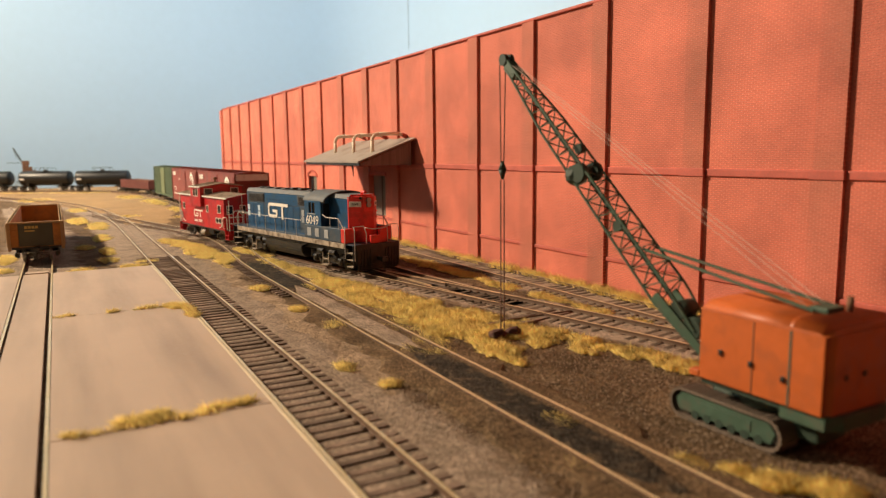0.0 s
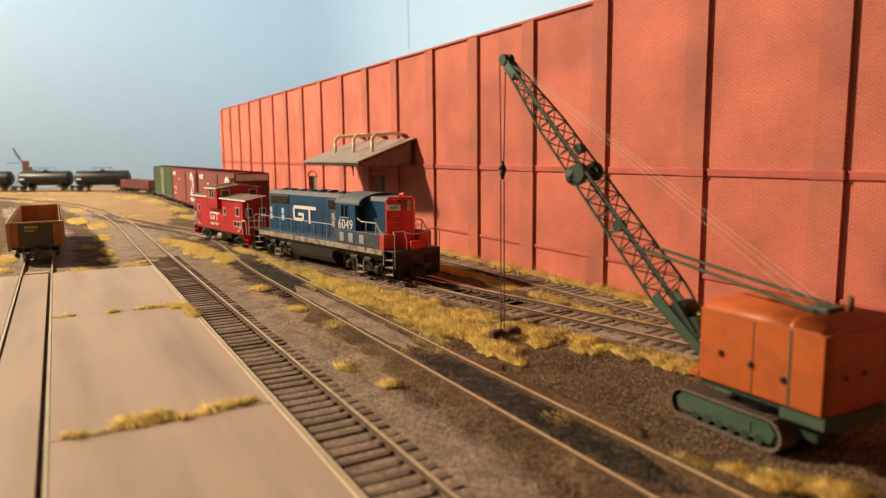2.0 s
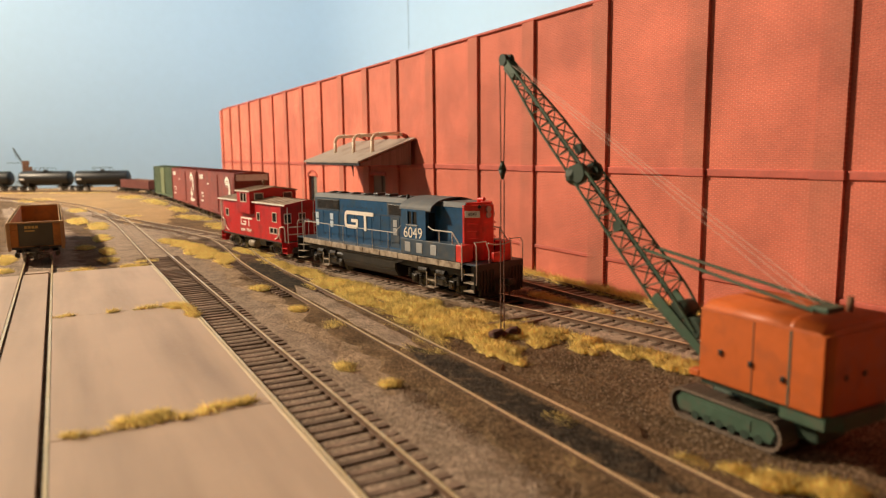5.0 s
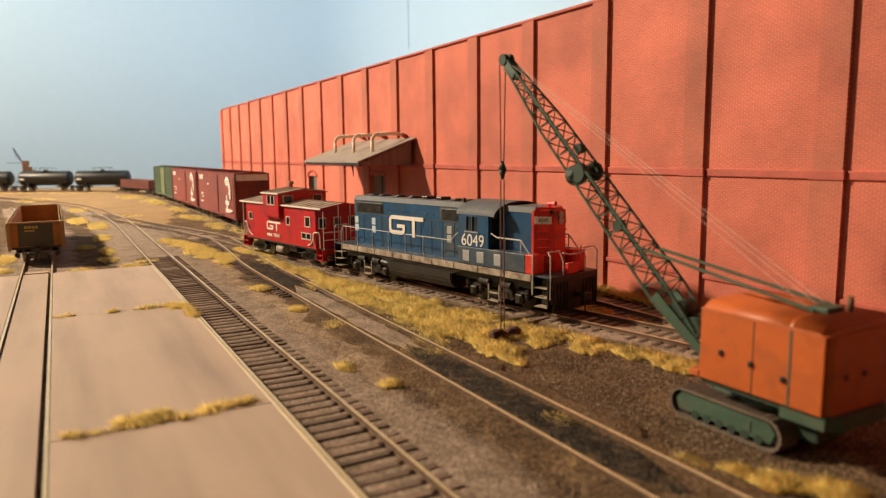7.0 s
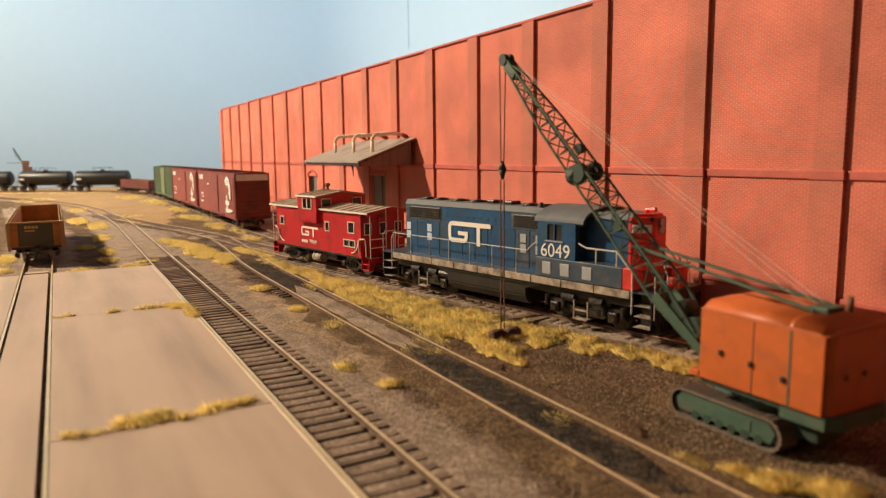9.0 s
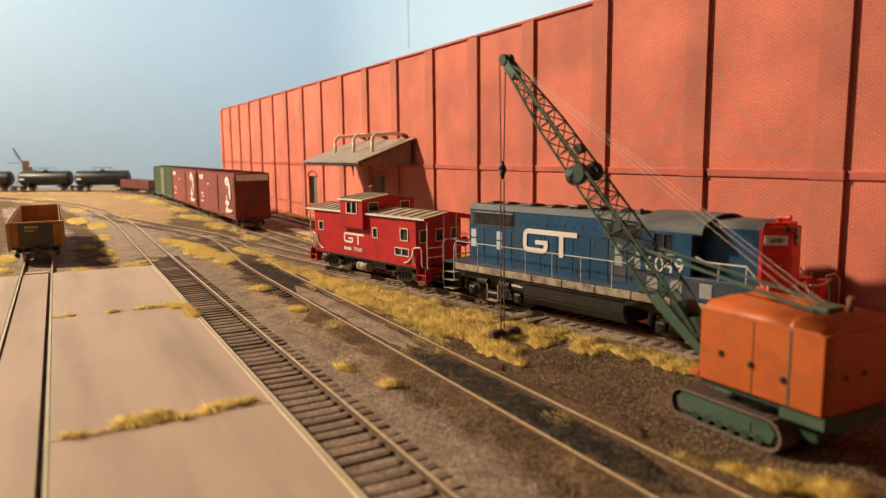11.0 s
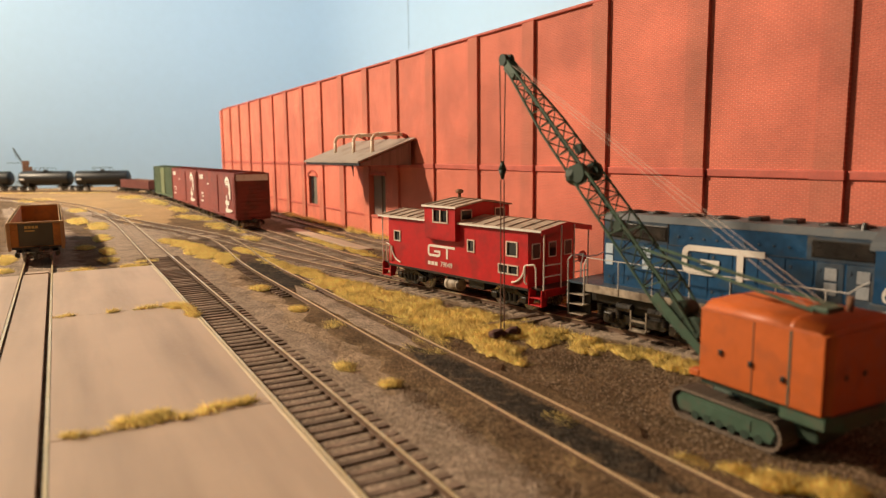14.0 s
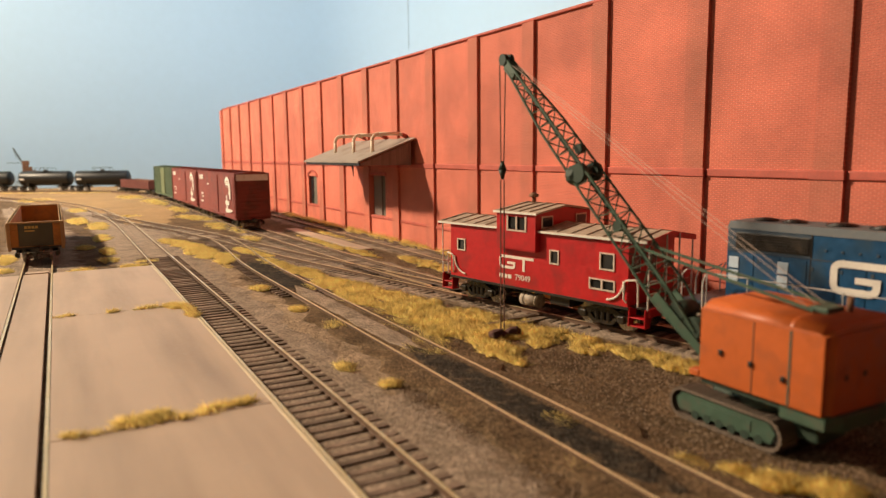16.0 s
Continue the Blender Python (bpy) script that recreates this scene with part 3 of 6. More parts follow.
def stroke(bm, pts, t, y0, y1):
    """A flat band of width t along a line of (x, z) points."""
    rows = []
    for i, p in enumerate(pts):
        a, b = Vector(pts[max(i - 1, 0)]), Vector(pts[min(i + 1, len(pts) - 1)])
        d = (b - a).normalized()
        q = Vector((-d.y, d.x)) * t / 2
        rows.append([bm.verts.new((p[0] + o * q.x, y, p[1] + o * q.y)) for o, y in ((-1, y0), (1, y0), (1, y1), (-1, y1))])
    for a, b in zip(rows[:-1], rows[1:]):
        for j in range(4):
            bm.faces.new((a[j], a[(j + 1) % 4], b[(j + 1) % 4], b[j]))
    bm.faces.new(rows[0]), bm.faces.new(rows[-1])
    bmesh.ops.recalc_face_normals(bm, faces=bm.faces)


def emblem(parent, x0, x1, z0, z1, y, material):
    """The railway's two-piece block emblem with rounded corners, flat on the near side."""
    w, h = x1 - x0, z1 - z0
    t, r = 0.205 * h, 0.20 * h
    lx, rx, tz, bz = x0 + t / 2, x0 + 0.475 * w - t / 2, z1 - t / 2, z0 + t / 2

    def corner(cx, cz, a0, a1):
        return [(cx + r * math.cos(a), cz + r * math.sin(a)) for a in np.linspace(radians(a0), radians(a1), 6)]
    line = [(x1, tz)] + corner(lx + r, tz - r, 90, 180) + corner(lx + r, bz + r, 180, 270) + corner(rx - r, bz + r, 270, 360)
    line += [(rx, z0 + 0.40 * h)]
    bm = B()
    stroke(bm, line, t, y - 0.012, y + 0.012)
    box(bm, x0 + 0.24 * w, rx + t / 2, y - 0.014, y + 0.012, z0 + 0.36 * h, z0 + 0.36 * h + t * 0.9)
    box(bm, x0 + 0.685 * w, x0 + 0.685 * w + t * 1.1, y - 0.014, y + 0.012, z0 - 0.06 * h, z1 - t * 0.5)
    return part("emblem", bm, material, parent, "off-white block railway emblem")


def wheelset(parent, x, r=0.46):
    bm = B()
    rod(bm, (0, -0.85, 0), (0, 0.85, 0), 0.09, 8)
    for s in (-1, 1):
        rod(bm, (0, s * 0.70, 0), (0, s * 0.81, 0), r, 24)
        rod(bm, (0, s * 0.66, 0), (0, s * 0.70, 0), r + 0.04, 24)
        rod(bm, (0, s * 0.81, 0), (0, s * 0.825, 0), r * 0.78, 20)
    for k in range(4):
        box(bm, -0.05, 0.05, -0.835, 0.835, r * 0.3, r * 0.6)
        bmesh.ops.rotate(bm, cent=(0, 0, 0), matrix=Matrix.Rotation(math.pi / 2, 3, "Y"), verts=bm.verts)
    ob = part("wheelset", bm, M_STEEL if r < 0.45 else M_TRUCK, parent, "worn steel wheels on an axle", True)
    ob.matrix_basis = P(x, 0, r)
    return ob


def freight_truck(parent, x, wb=1.7, r=0.44, caps=False):
    """Two side frames, a bolster and two wheelsets."""
    for s in (-1, 1):
        bm = B()
        y0, y1 = (s * 1.02, s * 1.16) if s > 0 else (s * 1.16, s * 1.02)
        prism(bm, [(-wb / 2 - 0.28, 0.40), (-wb / 2 - 0.28, 0.60), (-wb / 2 + 0.12, 0.70), (-0.38, 0.84), (0.38, 0.84), (wb / 2 - 0.12, 0.70), (wb / 2 + 0.28, 0.60), (wb / 2 + 0.28, 0.40), (wb / 2 - 0.18, 0.42), (0.46, 0.62), (-0.46, 0.62), (-wb / 2 + 0.18, 0.42)], y0, y1, "y")
        prism(bm, [(-wb / 2 + 0.18, 0.40), (-0.42, 0.18), (0.42, 0.18), (wb / 2 - 0.18, 0.40), (wb / 2 - 0.28, 0.50), (0.36, 0.31), (-0.36, 0.31), (-wb / 2 + 0.28, 0.50)], y0, y1, "y")
        for k in (-0.26, 0.0, 0.26):
            rod(bm, (k, (y0 + y1) / 2, 0.28), (k, (y0 + y1) / 2, 0.66), 0.095, 8)
        for k in (-wb / 2, wb / 2):
            box(bm, k - 0.15, k + 0.15, min(y0, s * 1.24), max(y1, s * 1.24), 0.32, 0.60, 0.04)
        ob = part("truck_frame", bm, M_TRUCK, parent)
        ob.matrix_basis = P(x, 0, 0)
    ob = part("bolster", box(one(-0.22, 0.22, -1.05, 1.05, 0.48, 0.78, 0.04), -0.3, 0.3, -0.5, 0.5, 0.70, 0.95), M_BLACK, parent)
    ob.matrix_basis = P(x, 0, 0)
    # near-white colour imitates the glint on the bearing ends
    if caps:
        for k in (-wb / 2, wb / 2):
            for s in (-1, 1):
                part("bearing_cap", rod(B(), (x + k, s * 1.24, 0.46), (x + k, s * 1.29, 0.46), 0.16, 12), M_BAND, parent, "bearing cap, near white to imitate its glint")
    return [wheelset(parent, x - wb / 2, r), wheelset(parent, x + wb / 2, r)]


def coupler(parent, x, s):
    bm = B()
    box(bm, min(x, x + s * 0.55), max(x, x + s * 0.55), -0.09, 0.09, 0.72, 0.94, 0.02)
    box(bm, min(x + s * 0.5, x + s * 0.78), max(x + s * 0.5, x + s * 0.78), -0.17, 0.13, 0.68, 0.98, 0.05)
    box(bm, min(x + s * 0.66, x + s * 0.80), max(x + s * 0.66, x + s * 0.80), 0.10, 0.22, 0.70, 0.96, 0.03)
    rod(bm, (x + s * 0.6, 0.05, 0.1), (x + s * 0.6, 0.0, 0.72), 0.03)
    return part("coupler", bm, M_TRUCK, parent, "dark knuckle coupler with trip pin")


# ---- locomotive ----
locomotive = thing("locomotive", "blue and red road-switcher diesel locomotive, lightly weathered", "locomotive")
L = locomotive
# frame and sill
part("frame", box(one(-6.9, 6.9, -1.25, 1.25, 1.02, 1.36), -7.95, 7.95, -0.5, 0.5, 0.75, 1.4), M_BLACK, L)
for s in (-1, 1):
    for i in range(9):
        a = -7.05 + i * 14.0 / 9
        part("sill_plate", one(a + 0.02, a + 14.0 / 9 - 0.02, s * 1.5 - 0.04, s * 1.5 + 0.04, 1.36, 1.64, 0.012, seg=1), M_SILL, L)
part("deck", one(-7.84, 7.84, -1.46, 1.46, 1.58, 1.66), M_GREYBLUE, L)
# long hood with a chamfered roof edge
HOOD = [(-0.92, 1.66), (0.92, 1.66), (0.92, 4.06), (0.78, 4.26), (-0.78, 4.26), (-0.92, 4.06)]
part("long_hood", prism(B(), HOOD, -6.64, 2.66), M_BLUE, L)
part("hood_roof", prism(B(), [(-0.94, 4.05), (-0.80, 4.275), (0.80, 4.275), (0.94, 4.05), (0.90, 4.05), (0.78, 4.25), (-0.78, 4.25), (-0.90, 4.05)], -6.66, 2.66), M_ROOFGREY, L, "dusty grey hood roof edge")
# doors along the hood
for i in range(11):
    a = -6.5 + i * 0.82
    for s in (-1, 1):
        bm = one(a + 0.03, a + 0.78, s * 0.925 - 0.012, s * 0.925 + 0.012, 1.75, 3.30, 0.01, seg=1)
        box(bm, a + 0.66, a + 0.72, s * 0.94 - 0.012, s * 0.94 + 0.012, 2.4, 2.55)
        part("hood_door", bm, M_BLUE if i < 9 else M_GREYBLUE, L)
        hb = one(a + 0.08, a + 0.16, s * 0.94 - 0.015, s * 0.94 + 0.015, 1.9, 2.0)
        box(hb, a + 0.08, a + 0.16, s * 0.94 - 0.015, s * 0.94 + 0.015, 3.02, 3.12)
        part("hinge", hb, M_GREYBLUE, L)
for s in (-1, 1):
    for a, b, c, d in ((-6.35, -4.0, 3.42, 3.95), (0.75, 2.45, 3.42, 3.95)):
        bm = one(a, b, s * 0.93 - 0.02, s * 0.93 + 0.02, c, d, 0.02)
        part("grille_frame", bm, M_BLACK, L)
        for k in range(6):
            part("louvre", one(a + 0.05, b - 0.05, s * 0.95 - 0.02, s * 0.95 + 0.02, c + 0.05 + k * 0.078, c + 0.095 + k * 0.078), M_TRUCK, L)
    for a, m in ((-6.55, M_PALE), (-4.95, M_PALE), (1.15, M_SILVER), (2.0, M_SILVER)):
        for c in (2.38, 2.80):
            part("filter_panel", one(a, a + 0.34, s * 0.945 - 0.015, s * 0.945 + 0.015, c, c + 0.36, 0.012, seg=1), m, L, "pale vent panel")
    part("hood_shade", one(0.62, 2.62, s * 0.927 - 0.005, s * 0.927 + 0.005, 3.37, 4.03), M_GREYBLUE, L, "dusty grey hood panel beside the cab")
    part("hood_strip", one(-6.6, 2.6, s * 0.935 - 0.008, s * 0.935 + 0.008, 3.33, 3.36), M_GREYBLUE, L)
for s in (-1, 1):
    part("radiator_panel", one(-6.62, -3.99, s * 0.926 - 0.005, s * 0.926 + 0.005, 3.37, 4.03), M_GREYBLUE, L, "dusty grey hood panel round the radiator grille")
    part("hood_seam", one(-3.985, -3.945, s * 0.93 - 0.008, s * 0.93 + 0.008, 1.68, 4.05), M_BLACK, L)
    for k in range(9):
        part("latch", one(-3.6 + k * 0.46, -3.52 + k * 0.46, s * 0.935 - 0.012, s * 0.935 + 0.012, 3.6, 3.67, 0.01, seg=1), M_GREYBLUE, L)
# roof fittings
for a, r in ((-5.9, 0.36), (-5.0, 0.36), (-3.6, 0.42), (-2.4, 0.42), (0.9, 0.36), (1.7, 0.36)):
    bm = rod(B(), (a, 0, 4.26), (a, 0, 4.34), r, 20)
    rod(bm, (a, 0, 4.34), (a, 0, 4.38), r * 0.85, 20, r * 0.3)
    part("roof_fan", bm, M_BLACK, L, "dark round roof fan", True)
for a in (-1.3, -0.2):
    part("exhaust_stack", one(a - 0.22, a + 0.22, -0.3, 0.3, 4.26, 4.42, 0.04), M_BLACK, L)
part("bell", rod(B(), (2.0, -0.62, 4.24), (2.0, -0.62, 4.48), 0.14, 12, 0.07), M_BLACK, L)
emblem(L, -3.38, -0.58, 2.46, 3.42, -0.965, M_WHITE)
# cab
for s in (-1, 1):   # cab side walls with a window opening
    bm = B()
    y0, y1 = s * 1.5 - 0.05, s * 1.5 + 0.05
    box(bm, 2.64, 4.52, y0, y1, 2.45, 3.14), box(bm, 2.64, 4.52, y0, y1, 3.76, 3.86)
    box(bm, 2.64, 3.10, y0, y1, 3.14, 3.76), box(bm, 3.90, 4.52, y0, y1, 3.14, 3.76)
    part("cab_side", bm, M_BLUE, L)
ARCH = [(1.42 * math.cos(a) * 1.09, 3.84 + 0.60 * math.sin(a)) for a in np.linspace(0, math.pi, 17)]
for a in (2.64, 4.46):   # end bulkheads: full width, with the door beside the hood
    part("cab_bulkhead", prism(B(), [(-1.45, 1.66), (1.45, 1.66), (1.45, 3.84)] + [(y * 0.96, z - 0.03) for y, z in ARCH[1:-1]] + [(-1.45, 3.84)], a, a + 0.05), M_BLUE, L)
roof = [(y, z) for y, z in ARCH] + [(y * 0.96, z - 0.06) for y, z in ARCH[::-1]]
part("cab_roof", prism(B(), roof, 2.48, 4.86), M_ROOFGREY, L, "arched dusty grey cab roof")
for s in (-1, 1):
    part("cab_window", one(3.10, 3.90, s * 1.49 - 0.01, s * 1.49 + 0.01, 3.14, 3.76), M_DARKGLASS, L, "dark sliding cab window")
    for a in (3.10, 3.47, 3.86):
        part("window_post", one(a, a + 0.05, s * 1.53 - 0.025, s * 1.53 + 0.025, 3.12, 3.78), M_BLUE, L)
    part("window_sill", one(3.05, 3.95, s * 1.55 - 0.05, s * 1.55 + 0.05, 3.08, 3.13), M_SILVER, L)
    part("front_cab_window", one(4.50, 4.525, min(s * 0.98, s * 1.36), max(s * 0.98, s * 1.36), 2.9, 3.72, 0.01), M_DARKGLASS, L)
letters("road_number", "6049", 0.74, P(3.56, -1.565, 2.72, 90, 0, 0), M_WHITE, L, "white cab number lettering")
letters("road_number", "6049", 0.74, P(3.56, 1.565, 2.72, 90, 0, 180), M_WHITE, L, "white cab number lettering")
# side boxes below cab and short hood
for s in (-1, 1):
    y0, y1 = min(s * 0.9, s * 1.54), max(s * 0.9, s * 1.54)
    part("equipment_box", one(2.55, 6.62, y0, y1, 1.67, 2.44, 0.03), M_GREYBLUE, L, "dusty blue-grey side equipment box")
    part("box_end", one(6.63, 7.08, y0, y1, 1.67, 2.44, 0.03), M_RED, L, "red end of the side box")
    for a in (2.9, 3.8, 4.85):
        part("box_vent", one(a, a + 0.44, s * 1.545 - 0.015, s * 1.545 + 0.015, 1.80, 2.28, 0.015), M_SILVER, L, "pale square vent panel")
# short hood, blue behind the red end
part("short_hood", prism(B(), HOOD, 4.5, 6.52), M_BLUE, L)
part("short_hood_roof", prism(B(), [(-0.94, 4.05), (-0.80, 4.275), (0.80, 4.275), (0.94, 4.05), (0.90, 4.05), (0.78, 4.25), (-0.78, 4.25), (-0.90, 4.05)], 4.5, 6.52), M_ROOFGREY, L)
bm = prism(B(), [(6.42, -0.93), (6.52, -0.92), (7.06, -0.42), (7.12, -0.34), (7.12, 0.34), (7.06, 0.42), (6.52, 0.92), (6.42, 0.93)], 1.66, 4.28, "z")
bmesh.ops.bevel(bm, geom=[e for e in bm.edges if all(v.co.z > 4.2 for v in e.verts)], offset=0.12, segments=3, affect="EDGES")
part("nose", bm, M_RED, L, "bright red high nose")
for s in (-1, 1):
    turn = 42.5 if s < 0 else 137.5
    nx, ny = math.sin(radians(turn)), -math.cos(radians(turn))
    nb = part("number_board", one(-0.34, 0.34, -0.03, 0.02, -0.15, 0.15, 0.015), M_BAND, L, "white number board on the nose corner")
    nb.matrix_basis = P(6.80 + nx * 0.0, s * 0.665, 3.76, 0, 0, turn)
    letters("board_number", "6049", 0.19, P(6.80 + nx * 0.035, s * 0.665 + ny * 0.035, 3.76, 90, 0, turn), M_GREYBLUE, L)
    for k in range(5):
        gi = part("grab_iron", wire(B(), [(-0.2, 0, 0), (-0.2, -0.08, 0), (0.2, -0.08, 0), (0.2, 0, 0)], 0.018, 5), M_RED, L)
        gi.matrix_basis = P(6.80, s * 0.665, 2.0 + k * 0.33, 0, 0, turn)
for z in (3.98, 3.72):
    bm = rod(B(), (7.1, 0.0, z), (7.2, 0.0, z), 0.14, 14)
    part("headlight", bm, M_SILVER, L)
part("class_light", rod(B(), (7.0, -0.42, 4.1), (7.08, -0.5, 4.1), 0.08, 10), M_BLACK, L)
for a, b in ((6.62, -0.1),):
    bm = rod(B(), (a, b, 4.24), (a, b, 4.40), 0.09, 8)
    rod(bm, (a - 0.05, b, 4.42), (a + 0.35, b, 4.42), 0.05, 8, 0.1)
    part("horn", bm, M_RED, L)
part("nose_door", one(7.11, 7.14, -0.32, 0.32, 1.72, 3.4, 0.02), M_RED, L)
# platform fittings at both ends
for s in (-1, 1):
    x = s * 7.84
    part("pilot", box(one(min(x, x + s * 0.14), max(x, x + s * 0.14), -1.42, 1.42, 0.55, 1.66, 0.03), min(x, x + s * 0.10), max(x, x + s * 0.10), -1.3, 1.3, 0.22, 0.6, 0.03), M_BLACK, L, "black end pilot plate")
    for y in np.arange(-1.3, 1.35, 0.2):
        if abs(y) > 0.35:
            part("pilot_rib", one(min(x + s * 0.13, x + s * 0.18), max(x + s * 0.13, x + s * 0.18), y - 0.03, y + 0.03, 0.32, 1.4), M_BLACK, L)
    coupler(L, x, s)
    part("hose", wire(B(), [(x + s * 0.16, 0.6, 1.0), (x + s * 0.35, 0.6, 0.8), (x + s * 0.30, 0.6, 0.4)], 0.035), M_BLACK, L)
    part("hose", wire(B(), [(x + s * 0.16, -0.6, 1.0), (x + s * 0.35, -0.6, 0.8), (x + s * 0.30, -0.6, 0.4)], 0.035), M_BLACK, L)
    for q in (-1, 1):
        xa, xb = s * 7.12, s * 7.78
        for k, z in enumerate((0.42, 0.80, 1.18)):
            part("step", one(min(xa, xb), max(xa, xb), min(q * 1.12, q * 1.53), max(q * 1.12, q * 1.53), z - 0.03, z, 0.01), M_SILL, L)
        part("step_side", one(min(xb, xb + s * 0.05), max(xb, xb + s * 0.05), min(q * 1.0, q * 1.52), max(q * 1.0, q * 1.52), 0.38, 1.6), M_BLACK, L)
        part("step_back", one(min(xa, xb), max(xa, xb), min(q * 1.0, q * 1.06), max(q * 1.0, q * 1.06), 0.38, 1.6), M_BLACK, L)
        part("step_rail", wire(B(), [(s * 7.05, q * 1.55, 0.85), (s * 7.05, q * 1.55, 2.3), (s * 7.0, q * 1.5, 2.55)], 0.03), M_RAILING, L)
        part("corner_rail", wire(B(), [(s * 7.9, q * 1.46, 0.75), (s * 7.9, q * 1.46, 2.45), (s * 7.75, q * 1.44, 2.62), (s * 7.75, q * 0.75, 2.62), (s * 7.9, q * 0.7, 2.2), (s * 7.9, q * 0.7, 1.66)], 0.024), M_RAILING, L, "bent grey end handrail")
    part("end_rail", wire(B(), [(s * 7.9, -0.75, 2.55), (s * 7.9, -0.3, 2.45), (s * 7.9, 0.3, 2.45), (s * 7.9, 0.75, 2.55)], 0.03), M_RAILING, L)
part("brake_stand", box(one(7.60, 7.80, 0.25, 0.8, 1.66, 2.4, 0.04), 7.62, 7.84, 0.35, 0.7, 2.1, 2.55, 0.05), M_RED, L, "red control stand on the front platform")
part("drop_step", one(7.74, 7.92, -0.4, 0.2, 1.66, 2.1, 0.03), M_RED, L)
# handrails
for s in (-1, 1):
    part("handrail", wire(B(), [(-6.98, s * 1.5, 2.62), (2.05, s * 1.5, 2.62), (2.3, s * 1.5, 2.85), (2.55, s * 1.52, 3.0)], 0.019), M_RAILING, L, "thin grey side handrail")
    for a in (-6.95, -5.55, -4.15, -2.75, -1.35, 0.05, 1.45):
        part("stanchion", rod(B(), (a, s * 1.5, 1.6), (a, s * 1.5, 2.64), 0.021, 6), M_RAILING, L)
    part("handrail", wire(B(), [(4.65, s * 1.5, 3.12), (5.0, s * 1.5, 2.98), (6.35, s * 1.5, 2.98), (6.95, s * 1.5, 2.35)], 0.03), M_RAILING, L)
    for a in (5.45, 6.35):
        part("stanchion", rod(B(), (a, s * 1.5, 2.0), (a, s * 1.5, 2.99), 0.028, 6), M_RAILING, L)
# underframe: fuel tank, air tanks
bm = prism(B(), [(-1.45, 1.18), (1.45, 1.18), (1.45, 0.72), (1.2, 0.36), (-1.2, 0.36), (-1.45, 0.72)], -2.95, 1.98)
bmesh.ops.bevel(bm, geom=list(bm.edges), offset=0.06, segments=2, affect="EDGES")
part("fuel_tank", bm, M_BLACK, L, "black slab-sided fuel tank")
for s in (-1, 1):
    part("air_reservoir", rod(B(), (-3.7, s * 1.15, 0.95), (-3.0, s * 1.15, 0.95), 0.2, 14), M_BLACK, L)
    part("skirt", prism(B(), [(-4.0, 1.36), (2.9, 1.36), (1.9, 1.05), (-2.9, 1.05)], s * 1.40 - 0.04, s * 1.40 + 0.04, "y"), M_BLACK, L)
    part("pipe_run", wire(B(), [(-2.9, s * 1.5, 1.27), (1.9, s * 1.5, 1.27)], 0.03), M_TRUCK, L)
# trucks
WHEELS = []
for c in (-4.72, 4.72):
    for s in (-1, 1):
        y0, y1 = min(s * 1.02, s * 1.18), max(s * 1.02, s * 1.18)
        bm = B()
        prism(bm, [(-1.85, 0.52), (-1.85, 0.80), (-1.0, 0.82), (-0.7, 0.66), (0.7, 0.66), (1.0, 0.82), (1.85, 0.80), (1.85, 0.52), (1.1, 0.50), (0.85, 0.34), (-0.85, 0.34), (-1.1, 0.50)], y0, y1, "y")
        ob = part("truck_frame", bm, M_TRUCK, L, "dusty cast truck side frame")
        ob.matrix_basis = P(c, 0, 0)
        for k in (-1.37, 1.37):
            jb = one(k - 0.2, k + 0.2, min(s * 1.15, s * 1.36), max(s * 1.15, s * 1.36), 0.30, 0.72, 0.06)
            rod(jb, (k, s * 1.30, 0.5), (k, s * 1.40, 0.5), 0.13, 12)
            ob = part("journal_box", jb, M_TRUCK, L)
            ob.matrix_basis = P(c, 0, 0)
            for d in (-0.42, 0.42):
                sp = B()
                for z in np.arange(0.52, 0.95, 0.09):
                    rod(sp, (k + d, s * 1.24, z), (k + d, s * 1.24, z + 0.05), 0.11, 10)
                ob = part("spring", sp, M_TRUCK, L)
                ob.matrix_basis = P(c, 0, 0)
        bc = rod(B(), (-0.95, s * 1.3, 0.98), (-0.35, s * 1.3, 0.98), 0.15, 12)
        rod(bc, (0.35, s * 1.3, 0.98), (0.95, s * 1.3, 0.98), 0.15, 12)
        ob = part("brake_cylinder", bc, M_TRUCK, L)
        ob.matrix_basis = P(c, 0, 0)
        st = one(-0.34, 0.34, min(s * 1.2, s * 1.5), max(s * 1.2, s * 1.5), 0.22, 0.28, 0.01)
        for k in (-0.34, 0.30):
            box(st, k, k + 0.05, s * 1.42 - 0.02, s * 1.42 + 0.02, 0.25, 0.95)
        box(st, -0.34, 0.34, s * 1.42 - 0.02, s * 1.42 + 0.02, 0.55, 0.62)
        ob = part("swing_hanger", st, M_SILL, L, "pale spring hanger bracket")
        ob.matrix_basis = P(c, 0, 0)
    ob = part("truck_bolster", one(-1.1, 1.1, -1.0, 1.0, 0.6, 1.0, 0.05), M_BLACK, L)
    ob.matrix_basis = P(c, 0, 0)
    for k in (-1.37, 1.37):
        WHEELS.append((wheelset(L, c + k, 0.5), c + k, 0.5))

# ---- caboose ----
caboose = thing("caboose", "bright red wide-vision caboose with weathered tan roof", "caboose")
C = caboose


